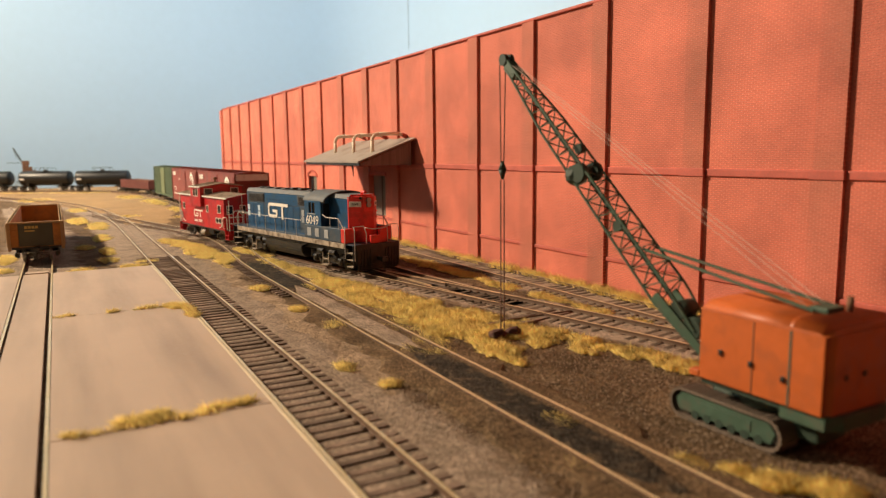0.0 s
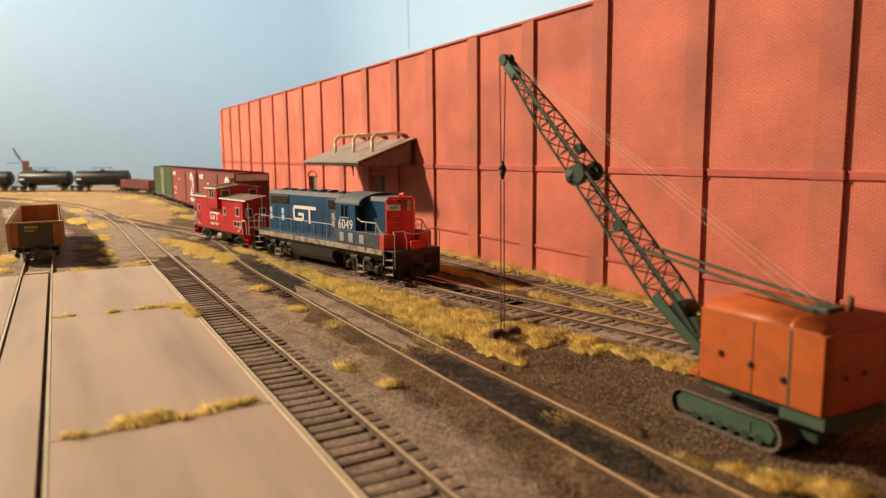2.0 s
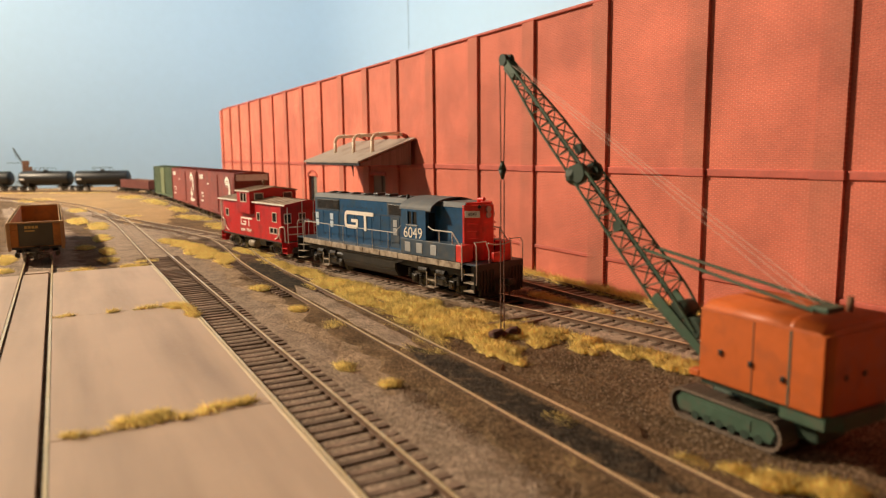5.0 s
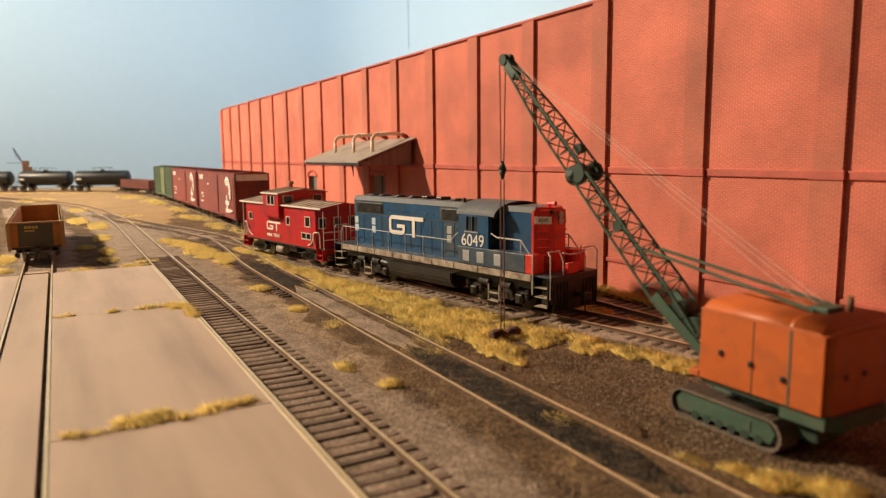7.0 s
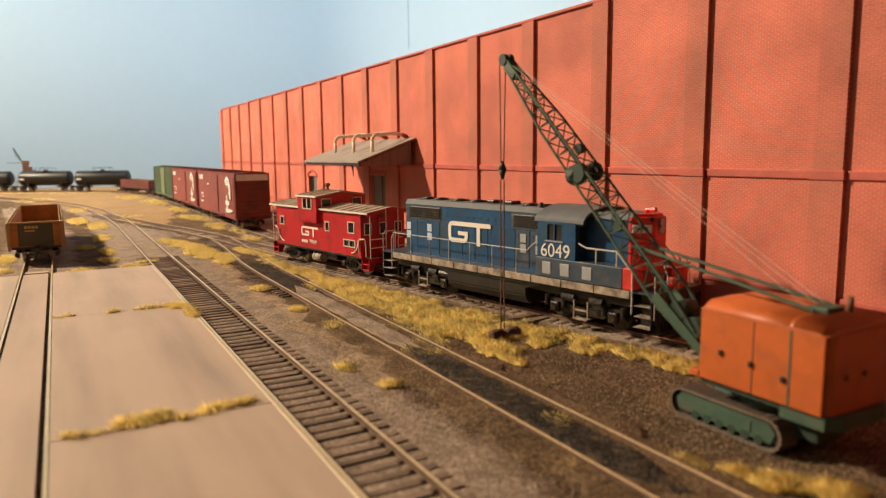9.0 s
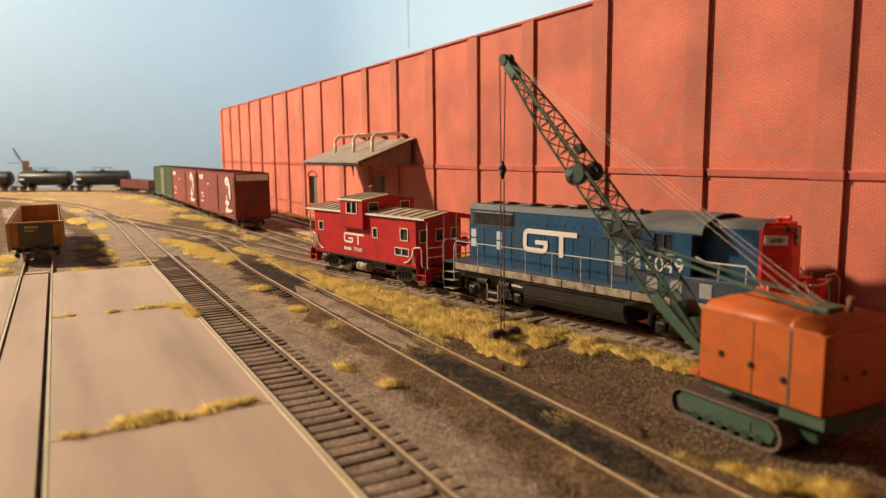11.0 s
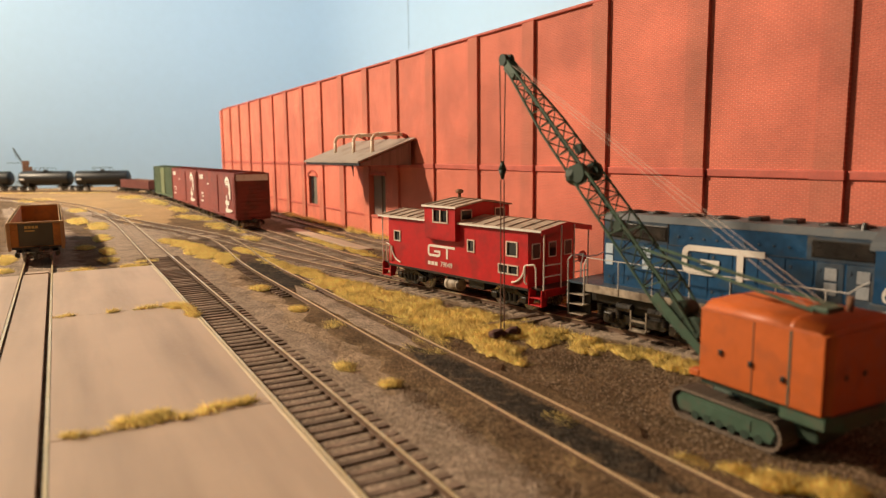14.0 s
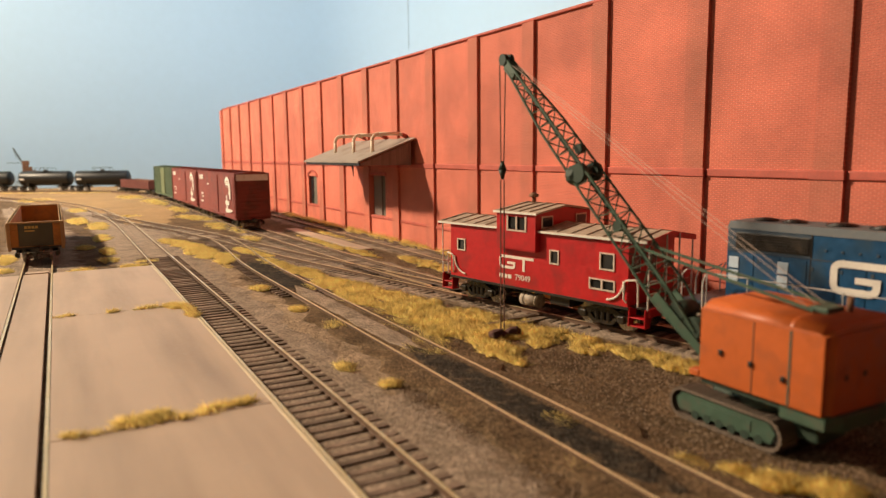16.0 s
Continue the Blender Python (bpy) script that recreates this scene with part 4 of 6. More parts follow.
def holed_side(bm, y0, y1, x0, x1, z0, z1, holes):
    """A wall across x, pierced by window openings (x0, x1, z0, z1)."""
    xs = sorted({x0, x1, *[h[0] for h in holes], *[h[1] for h in holes]})
    zs = sorted({z0, z1, *[h[2] for h in holes], *[h[3] for h in holes]})
    for a, b in zip(xs[:-1], xs[1:]):
        for c, d in zip(zs[:-1], zs[1:]):
            mx, mz = (a + b) / 2, (c + d) / 2
            if not any(h[0] < mx < h[1] and h[2] < mz < h[3] for h in holes):
                box(bm, a, b, y0, y1, c, d)
    bmesh.ops.remove_doubles(bm, verts=bm.verts, dist=0.0005)
    return bm


CW = [(-4.32, -3.84, 2.25, 2.72), (1.08, 1.50, 2.22, 2.72), (3.46, 4.06, 2.28, 2.86), (3.0, 4.1, 1.52, 1.88)]
for s in (-1, 1):
    part("body_side", holed_side(B(), s * 1.40 - 0.05, s * 1.40 + 0.05, -4.8, 4.66, 1.02, 3.40, CW), M_CRED, C)
    for a, b, c, d in CW:
        fr = B()
        y0, y1 = s * 1.455 - 0.03, s * 1.455 + 0.03
        box(fr, a - 0.03, a + 0.03, y0, y1, c - 0.03, d + 0.03), box(fr, b - 0.03, b + 0.03, y0, y1, c - 0.03, d + 0.03)
        box(fr, a + 0.03, b - 0.03, y0, y1, c - 0.03, c + 0.02), box(fr, a + 0.03, b - 0.03, y0, y1, d - 0.02, d + 0.03)
        if b - a > 1:
            box(fr, (a + b) / 2 - 0.04, (a + b) / 2 + 0.04, y0, y1, c, d)
        w = part("window_frame", fr, M_FRAMECREAM, C, "cream window frame")
        g = part("pane", one(a + 0.02, b - 0.02, s * 1.40 - 0.01, s * 1.40 + 0.01, c + 0.01, d - 0.01), M_DARKGLASS, w)
    part("lower_sill", one(-4.85, 4.7, s * 1.44 - 0.04, s * 1.44 + 0.04, 0.94, 1.04), M_BLACK, C)
for x in (-4.8, 4.6):
    part("end_wall", one(x, x + 0.06, -1.36, 1.36, 1.02, 3.5), M_CRED, C)
    s = 1 if x > 0 else -1
    xf = x + (0.06 if s > 0 else 0)
    part("end_door", one(min(xf, xf + s * 0.03), max(xf, xf + s * 0.03), -0.36, 0.36, 1.1, 3.1, 0.01), M_CRED, C)
    for y in (-1.0, 0.0, 1.0):
        w = part("window_frame", one(min(xf, xf + s * 0.04), max(xf, xf + s * 0.04), y - 0.25, y + 0.25, 2.2, 2.85, 0.01), M_WHITE, C)
        part("pane", one(min(xf, xf + s * 0.05), max(xf, xf + s * 0.05), y - 0.2, y + 0.2, 2.25, 2.8), M_DARKGLASS, w)
part("underframe", box(one(-5.3, 5.3, -0.3, 0.3, 0.72, 1.02), -4.8, 4.7, -1.3, 1.3, 0.92, 1.02), M_BLACK, C)
RPROF = [(-1.56, 3.38), (-1.56, 3.45), (0, 3.70), (1.56, 3.45), (1.56, 3.38), (0, 3.62)]
for a, b in ((-5.55, -1.62), (0.52, 5.46)):
    part("roof", prism(B(), RPROF, a, b), M_CROOF, C, "weathered tan ribbed roof")
    for x in np.arange(a + 0.12, b - 0.05, 0.72):
        part("roof_rib", prism(B(), [(-1.5, 3.455), (-1.5, 3.50), (0, 3.745), (1.5, 3.50), (1.5, 3.455), (0, 3.70)], x, x + 0.07), M_CROOF, C)
    for s in (-1, 1):
        part("roof_edge", one(a, b, s * 1.57 - 0.02, s * 1.57 + 0.02, 3.37, 3.455), M_WHITE if s < 0 else M_CROOF, C, "worn white roof edge")
for a, s in ((-5.57, -1), (5.45, 1)):
    part("roof_fascia", prism(B(), [(-1.56, 3.26), (-1.56, 3.46), (0, 3.71), (1.56, 3.46), (1.56, 3.26), (0, 3.48)], a, a + 0.03), M_CRED, C)
# cupola, wider than the body
CX0, CX1 = -1.62, 0.52
for s in (-1, 1):
    part("cupola_side", holed_side(B(), s * 1.66 - 0.04, s * 1.66 + 0.04, CX0, CX1, 2.62, 4.10, [(-0.98, 0.0, 3.42, 3.95)]), M_CRED, C)
    fr = B()
    y0, y1 = s * 1.71 - 0.02, s * 1.71 + 0.02
    for a, b, c, d in ((-1.03, -0.95, 3.38, 3.98), (-0.03, 0.05, 3.38, 3.98), (-0.53, -0.45, 3.40, 3.96), (-1.03, 0.05, 3.36, 3.42)):
        box(fr, a, b, y0, y1, c, d)
    w = part("window_frame", fr, M_FRAMECREAM, C, "cream window frame")
    part("pane", one(-0.98, 0.0, s * 1.64 - 0.01, s * 1.64 + 0.01, 3.43, 3.94), M_DARKGLASS, w)
    part("cupola_floor", one(CX0, CX1, min(s * 1.4, s * 1.7), max(s * 1.4, s * 1.7), 2.60, 2.66), M_CRED, C)
for x, s in ((CX0, -1), (CX1, 1)):
    x0, x1 = (x - 0.02, x + 0.05) if s < 0 else (x - 0.05, x + 0.02)
    part("cupola_end", prism(B(), [(-1.66, 2.62), (1.66, 2.62), (1.66, 4.08), (0, 4.32), (-1.66, 4.08)], x0, x1), M_CRED, C)
    for y in (-1.05, 1.05):
        xf = x + s * 0.025
        w = part("window_frame", one(min(xf, xf + s * 0.03), max(xf, xf + s * 0.03), y - 0.34, y + 0.34, 3.52, 4.0, 0.01), M_WHITE if s > 0 else M_CRED, C)
        part("pane", one(min(xf, xf + s * 0.04), max(xf, xf + s * 0.04), y - 0.28, y + 0.28, 3.57, 3.95), M_DARKGLASS, w)
part("cupola_roof", prism(B(), [(-1.78, 4.08), (-1.78, 4.15), (0, 4.40), (1.78, 4.15), (1.78, 4.08), (0, 4.33)], CX0 - 0.12, CX1 + 0.12), M_CROOF, C, "weathered tan cupola roof")
for x in np.arange(CX0 + 0.1, CX1, 0.55):
    part("roof_rib", prism(B(), [(-1.7, 4.15), (-1.7, 4.20), (0, 4.445), (1.7, 4.20), (1.7, 4.15), (0, 4.40)], x, x + 0.07), M_CROOF, C)
part("roof_edge", one(CX0 - 0.12, CX1 + 0.12, -1.80, -1.76, 4.07, 4.155), M_WHITE, C)
bm = rod(B(), (-1.3, 0.2, 4.36), (-1.3, 0.2, 4.62), 0.08, 10)
rod(bm, (-1.3, 0.2, 4.62), (-1.3, 0.2, 4.80), 0.17, 12, 0.12)
rod(bm, (-1.52, 0.2, 4.70), (-1.08, 0.2, 4.70), 0.07, 8)
part("smoke_jack", bm, M_RUSTIN, C, "rusty smoke jack on the cupola", True)
emblem(C, -1.70, 0.22, 1.74, 2.30, -1.455, M_WHITE)
bm = B()
for i, a in enumerate((-1.70, -1.45, -1.20)):
    box(bm, a, a + 0.19, -1.462, -1.44, 1.33, 1.50)
part("reporting_mark", bm, M_WHITE, C, "small off-white stencilled marks")
letters("road_number", "79049", 0.34, P(-0.38, -1.458, 1.42, 90, 0, 0), M_WHITE, C)
# platforms, steps, railings
for s in (-1, 1):
    part("platform", one(min(s * 4.66, s * 5.5), max(s * 4.66, s * 5.5), -1.3, 1.3, 1.0, 1.08, 0.01), M_BLACK, C)
    part("end_sill", one(min(s * 5.4, s * 5.52), max(s * 5.4, s * 5.52), -1.35, 1.35, 0.78, 1.08, 0.02), M_CRED, C)
    coupler(C, s * 5.4, s)
    for q in (-1, 1):
        ya, yb = min(q * 1.0, q * 1.45), max(q * 1.0, q * 1.45)
        for z in (0.42, 0.72):
            part("step", one(min(s * 4.74, s * 5.34), max(s * 4.74, s * 5.34), ya, yb, z - 0.04, z, 0.01), M_CRED, C)
        for x in (4.70, 5.36):
            part("step_side", prism(B(), [(q * 0.95, 1.05), (q * 1.45, 1.05), (q * 1.47, 0.38), (q * 1.2, 0.38)], min(s * x, s * (x + 0.04)), max(s * x, s * (x + 0.04))), M_CRED, C)
        part("corner_post", wire(B(), [(s * 5.44, q * 1.38, 1.05), (s * 5.44, q * 1.38, 3.4)], 0.032), M_WHITE, C, "worn white corner post")
        part("grab_rail", wire(B(), [(s * 4.62, q * 1.47, 1.2), (s * 4.55, q * 1.53, 1.32), (s * 4.55, q * 1.53, 1.9), (s * 4.62, q * 1.53, 2.0), (s * 5.0, q * 1.46, 2.05), (s * 5.05, q * 1.42, 1.9), (s * 5.05, q * 1.4, 1.1)], 0.035), M_WHITE, C, "curved white grab rail")
        pts = [(s * (4.5 - 0.75 * (1 - math.cos(a))), q * 1.50, 1.95 - 0.75 * math.sin(a)) for a in np.linspace(0, 1.5, 8)]
        part("grab_rail", wire(B(), pts, 0.04), M_WHITE, C, "curved white grab rail")
    for z in (1.6, 2.05):
        part("end_rail", wire(B(), [(s * 5.46, -1.38, z), (s * 5.46, -0.4, z)], 0.028), M_WHITE, C)
        part("end_rail", wire(B(), [(s * 5.46, 1.38, z), (s * 5.46, 0.4, z)], 0.028), M_WHITE, C)
    for y in (-0.4, 0.4):
        part("ladder_rail", wire(B(), [(s * 5.5, y, 1.05), (s * 5.5, y, 3.6)], 0.03), M_WHITE, C)
    part("brake_wheel", rod(B(), (s * 5.5, 0.9, 2.2), (s * 5.55, 0.9, 2.2), 0.26, 16), M_CRED, C)
    for x in (-3.37, 3.37) if s > 0 else ():
        for w in freight_truck(C, x, 1.7, 0.42):
            WHEELS.append((w, w.matrix_basis.translation.x / K, 0.42))
bm = B()
for y in (-1.15,):
    rod(bm, (-0.6, y, 0.55), (0.35, y, 0.55), 0.27, 16)
    for x in (-0.45, 0.2):
        rod(bm, (x, y, 0.55), (x + 0.06, y, 0.55), 0.285, 16)
part("air_tank", bm, M_SILL, C, "grey underfloor tank", True)
part("tank_hanger", box(one(-0.5, -0.4, -1.3, -0.9, 0.5, 0.95), 0.15, 0.25, -1.3, -0.9, 0.5, 0.95), M_BLACK, C)
part("battery_box", one(0.9, 1.9, -1.25, 1.25, 0.55, 0.94, 0.04), M_BLACK, C)
part("brake_rod", wire(B(), [(-2.5, -0.6, 0.6), (2.6, -0.6, 0.5)], 0.03), M_TRUCK, C)

# ---- parked cars ----
def boxcar(label, paint, door, length, m, ribs=True, herald=True, silver_end=True):
    c = thing("boxcar", label, "boxcar", "parked freight cars")
    h = length / 2
    part("body", one(-h + 0.1, h - 0.1, -1.46, 1.46, 1.0, 4.92), paint, c)
    part("roof", prism(B(), [(-1.52, 4.86), (1.52, 4.86), (1.52, 4.96), (0, 5.10), (-1.52, 4.96)], -h, h), paint, c)
    for x in np.arange(-h + 0.8, h - 0.5, 1.2):
        part("roof_rib", prism(B(), [(-1.5, 4.96), (0, 5.10), (1.5, 4.96), (1.5, 5.0), (0, 5.15), (-1.5, 5.0)], x, x + 0.08), paint, c)
    part("side_sill", one(-h + 0.1, h - 0.1, -1.5, 1.5, 0.86, 1.06), paint, c)
    for s in (-1, 1):
        part("door", one(-1.6, 1.6, s * 1.49 - 0.05, s * 1.49 + 0.05, 1.12, 4.7, 0.02), door, c)
        for k in range(9):
            part("door_rib", one(-1.55, 1.55, s * 1.54 - 0.02, s * 1.54 + 0.02, 1.3 + k * 0.37, 1.36 + k * 0.37), door, c)
        part("door_track", one(-4.2, 2.2, s * 1.53 - 0.05, s * 1.53 + 0.05, 0.98, 1.10), paint, c)
        if ribs:
            for x in list(np.arange(-h + 0.5, -1.7, 0.62)) + list(np.arange(2.0, h - 0.1, 0.62)):
                part("side_post", one(x - 0.05, x + 0.05, s * 1.475 - 0.02, s * 1.475 + 0.02, 1.06, 4.86), paint, c)
    for s in (-1, 1):
        x = s * (h - 0.1)
        for k in range(9):
            z = 1.25 + k * 0.36
            part("end_corrugation", prism(B(), [(-1.36, z - 0.11), (-1.36, z + 0.11), (1.36, z + 0.11), (1.36, z - 0.11)], min(x, x + s * 0.09), max(x, x + s * 0.09)), paint, c)
        for y in (-1.46, 1.46):
            part("corner_post", one(min(x - s * 0.1, x + s * 0.06), max(x - s * 0.1, x + s * 0.06), y - 0.06, y + 0.06, 1.0, 4.9), paint, c)
        if silver_end:
            part("end_band", one(min(x, x + s * 0.08), max(x, x + s * 0.08), -1.40, 1.40, 4.30, 4.86, 0.01), M_BAND, c, "pale weathered upper end panel")
        coupler(c, s * (h - 0.2), s)
        for q in (-1, 1):
            part("ladder", wire(wire(B(), [(s * (h - 0.15), q * 1.54, 1.0), (s * (h - 0.15), q * 1.54, 4.6)], 0.025, 5), [(s * (h - 0.6), q * 1.54, 1.0), (s * (h - 0.6), q * 1.54, 4.6)], 0.025, 5), paint, c)
    if herald:
        for s in (1,):
            bm = B()
            cx, cz = -6.2, 3.35
            for ra, rb in ((0.52, 0.80), (0.90, 1.28)):
                for i in range(14):
                    a, b = -0.55 + i * 0.22, -0.55 + (i + 1) * 0.22
                    pts = [(cx - r * math.cos(t), cz + r * math.sin(t)) for r, t in ((ra, a), (rb, a), (rb, b), (ra, b))]
                    bm.faces.new([bm.verts.new((x, s * 1.555, z)) for x, z in pts])
            box(bm, cx - 0.55, cx + 1.0, s * 1.555 - 0.01, s * 1.555 + 0.01, 2.05, 2.40)
            box(bm, cx - 0.95, cx + 1.0, s * 1.557 - 0.01, s * 1.557 + 0.01, 1.35, 1.70)
            box(bm, cx + 0.15, cx + 0.55, s * 1.553 - 0.01, s * 1.553 + 0.01, 1.35, 2.9)
            box(bm, cx - 1.22, cx - 0.75, s * 1.551 - 0.01, s * 1.551 + 0.01, 2.6, 3.3)
            part("herald", bm, M_WHITE, c, "white block herald")
            bm = B()
            for i in range(7):
                box(bm, 5.6 + i * 0.33, 5.85 + i * 0.33, s * 1.553 - 0.01, s * 1.553 + 0.01, 4.1, 4.55)
            for i, (a, b, z) in enumerate(((5.8, 7.0, 2.5), (5.8, 6.6, 2.2), (5.9, 7.4, 1.7), (-8.0, -7.0, 1.5), (2.6, 3.4, 3.6))):
                box(bm, a, b, s * 1.553 - 0.01, s * 1.553 + 0.01, z, z + 0.16)
            part("stencil_bar", bm, M_WHITE, c, "small white stencilled lettering bars")
    part("underframe", one(-h + 0.3, h - 0.3, -0.4, 0.4, 0.6, 1.0), M_BLACK, c)
    for x in (-h + 2.1, h - 2.1):
        freight_truck(c, x, 1.75, 0.42)
    c.matrix_basis = m
    return c


boxcar("maroon high-cube boxcar with white herald and pale end panel", M_MAROON, M_MAROON, 18.6, P(15.05, 71.9, 0, 0, 0, 90), False)
boxcar("maroon high-cube boxcar coupled between two other cars", M_MAROON, M_MAROON, 18.6, P(15.1, 91.6, 0, 0, 0, 90.2), False)
boxcar("faded green boxcar with an olive sliding door", M_GREEN, M_GREEN2, 18.6, P(15.15, 111.2, 0, 0, 0, 90.8), True, False, False)


def gondola(label, side, end_paint, inside, length, w, top, m, panel=None):
    c = thing("gondola_car", label, "gondola", "parked freight cars")
    h, q = length / 2, w / 2
    part("floor", one(-h, h, -q + 0.08, q - 0.08, 0.95, 1.06), inside, c)
    for s in (-1, 1):
        part("side", one(-h, h, s * (q - 0.06) - 0.05, s * (q - 0.06) + 0.05, 0.98, top), side, c)
        part("side_lining", one(-h + 0.08, h - 0.08, min(s * (q - 0.14), s * (q - 0.112)), max(s * (q - 0.14), s * (q - 0.112)), 1.06, top - 0.05), inside, c)
        part("top_rail", one(-h - 0.03, h + 0.03, s * (q - 0.05) - 0.1, s * (q - 0.05) + 0.1, top - 0.09, top, 0.02), side, c)
        for x in np.arange(-h + 0.1, h, 1.15):
            part("side_post", one(x - 0.08, x + 0.08, min(s * q, s * (q + 0.1)), max(s * q, s * (q + 0.1)), 0.98, top - 0.09, 0.02), side, c)
        x = s * h
        x0, x1 = min(x, x - s * 0.1), max(x, x - s * 0.1)
        part("end", one(x0, x1, -q + 0.02, q - 0.02, 0.98, top - 0.02), end_paint, c)
        part("end_cap", one(x0 - 0.05, x1 + 0.05, -q - 0.02, q + 0.02, top - 0.1, top + 0.005, 0.02), side, c)
        if panel:
            f = x + s * 0.03
            part("end_panel", one(min(x, f), max(x, f), -0.95, 0.95, 1.0, top - 0.1, 0.01), panel, c, "dark olive middle end panel")
            for y0 in (-q + 0.12, 0.98):
                for k in range(4):
                    z = 1.03 + k * 0.345
                    part("end_rib", one(min(x, x + s * 0.06), max(x, x + s * 0.06), y0, y0 + q - 1.1, z, z + 0.32, 0.02), end_paint, c)
            for y in (-q + 0.04, q - 0.04):
                part("corner_post", one(min(x, x + s * 0.12), max(x, x + s * 0.12), y - 0.09, y + 0.09, 0.75, top, 0.02), side, c)
            bm = B()
            for i in range(4):
                box(bm, min(f, f + s * 0.01), max(f, f + s * 0.01), -0.15 + i * 0.2, 0.0 + i * 0.2, top - 0.42, top - 0.25)
            box(bm, min(f, f + s * 0.01), max(f, f + s * 0.01), 0.05, 0.6, top - 0.60, top - 0.52)
            part("stencil_bar", bm, M_YELLOW, c)
        coupler(c, s * (h - 0.15), s)
        part("brake_pipe", wire(B(), [(s * (h + 0.1), -1.1, 0.62), (s * (h + 0.1), 1.1, 0.62)], 0.018), M_RAILING, c)
    part("underframe", box(one(-h + 0.1, h - 0.1, -0.35, 0.35, 0.55, 0.95), -h, h, -q + 0.15, q - 0.15, 0.82, 0.95), M_BLACK, c)
    for x in (-h + 1.35, h - 1.35):
        freight_truck(c, x, 1.75, 0.42)
    if m:
        c.matrix_basis = m
    return c


gondola("ochre gondola with olive end panel and rusty empty inside", M_TANWOOD, M_ORANGEW, M_GONIN, 18.5, 3.0, 2.52, P(-1.47, 59.9, 0, 0, 0, 90.2), M_OLIVE)
gondola("dull oxide red gondola parked behind the boxcars", M_REDOX, M_REDOX, M_RUSTIN, 14.8, 3.0, 2.4, P(13.4, 137.2, 0, 0, 0, 103))


def tank_car(m, length=10.2):
    c = thing("tank_car", "glossy black tank car parked before the backdrop", "tank car", "parked tank cars")
    h = length / 2
    bm = B()
    prof = [(0, 0)] + [(0.55 * (1 - math.cos(a)), 1.42 * math.sin(a)) for a in np.linspace(0.25, math.pi / 2, 7)]
    rings = []
    xs = [(-h + x, r) for x, r in prof] + [(h - x, r) for x, r in prof[::-1]]
    for x, r in xs:
        rings.append([bm.verts.new((x, max(r, 0.01) * math.cos(a), 2.48 + max(r, 0.01) * math.sin(a))) for a in np.linspace(0, 2 * math.pi, 29)[:-1]])
    for a, b in zip(rings[:-1], rings[1:]):
        for j in range(28):
            bm.faces.new((a[j], a[(j + 1) % 28], b[(j + 1) % 28], b[j]))
    bmesh.ops.recalc_face_normals(bm, faces=bm.faces)
    part("tank", bm, M_TANK, c, "", "all")
    for x in (-h + 1.9, h - 1.9):
        part("tank_band", rod(B(), (x - 0.06, 0, 2.48), (x + 0.06, 0, 2.48), 1.435, 28), M_TANK, c)
        part("saddle", prism(B(), [(-1.2, 1.9), (-0.9, 1.45), (-0.5, 1.3), (0.5, 1.3), (0.9, 1.45), (1.2, 1.9), (1.0, 0.95), (-1.0, 0.95)], x - 0.3, x + 0.3), M_TANK, c)
    dome = rod(B(), (0, 0, 3.75), (0, 0, 4.12), 0.42, 16)
    rod(dome, (0, 0, 4.12), (0, 0, 4.2), 0.3, 16)
    part("manway", dome, M_TANK, c, "", True)
    for x in (-1.6, 1.6):
        for y in (-0.85, 0.85):
            part("platform_post", rod(B(), (x, y, 3.4), (x, y, 4.5), 0.035, 5), M_TANK, c)
    for y in (-0.85, 0.85):
        part("platform_rail", wire(B(), [(-1.6, y, 4.5), (1.6, y, 4.5)], 0.035, 5), M_TANK, c)
    part("platform", box(one(-1.6, 1.6, -0.95, -0.5, 3.72, 3.78), -1.6, 1.6, 0.5, 0.95, 3.72, 3.78), M_TANK, c)
    part("side_ladder", wire(wire(B(), [(-0.2, -1.3, 1.1), (-0.2, -1.25, 3.0), (-0.2, -0.95, 3.75)], 0.03, 5), [(0.2, -1.3, 1.1), (0.2, -1.25, 3.0), (0.2, -0.95, 3.75)], 0.03, 5), M_TANK, c)
    part("placard", one(-h + 0.6, -h + 1.5, -1.46, -1.40, 2.2, 2.45), M_WHITE, c, "small pale stencil panel")
    for s in (-1, 1):
        part("stub_sill", one(min(s * (h - 3), s * (h + 0.3)), max(s * (h - 3), s * (h + 0.3)), -0.3, 0.3, 0.72, 1.0), M_BLACK, c)
        coupler(c, s * (h + 0.2), s)
        freight_truck(c, s * (h - 1.1), 1.75, 0.42, True)
        part("end_railing", wire(B(), [(s * (h + 0.2), -1.3, 1.0), (s * (h + 0.2), -1.3, 1.9), (s * (h + 0.2), 1.3, 1.9), (s * (h + 0.2), 1.3, 1.0)], 0.03, 5), M_BLACK, c)
    c.matrix_basis = m
    return c


tank = tank_car(P(7.9, 153.4, 0, 0, 0, -20))
copy_thing(tank, P(-1.9, 160.3, 0, 0, 0, -27))
copy_thing(tank, P(-12.4, 166.6, 0, 0, 0, -25))

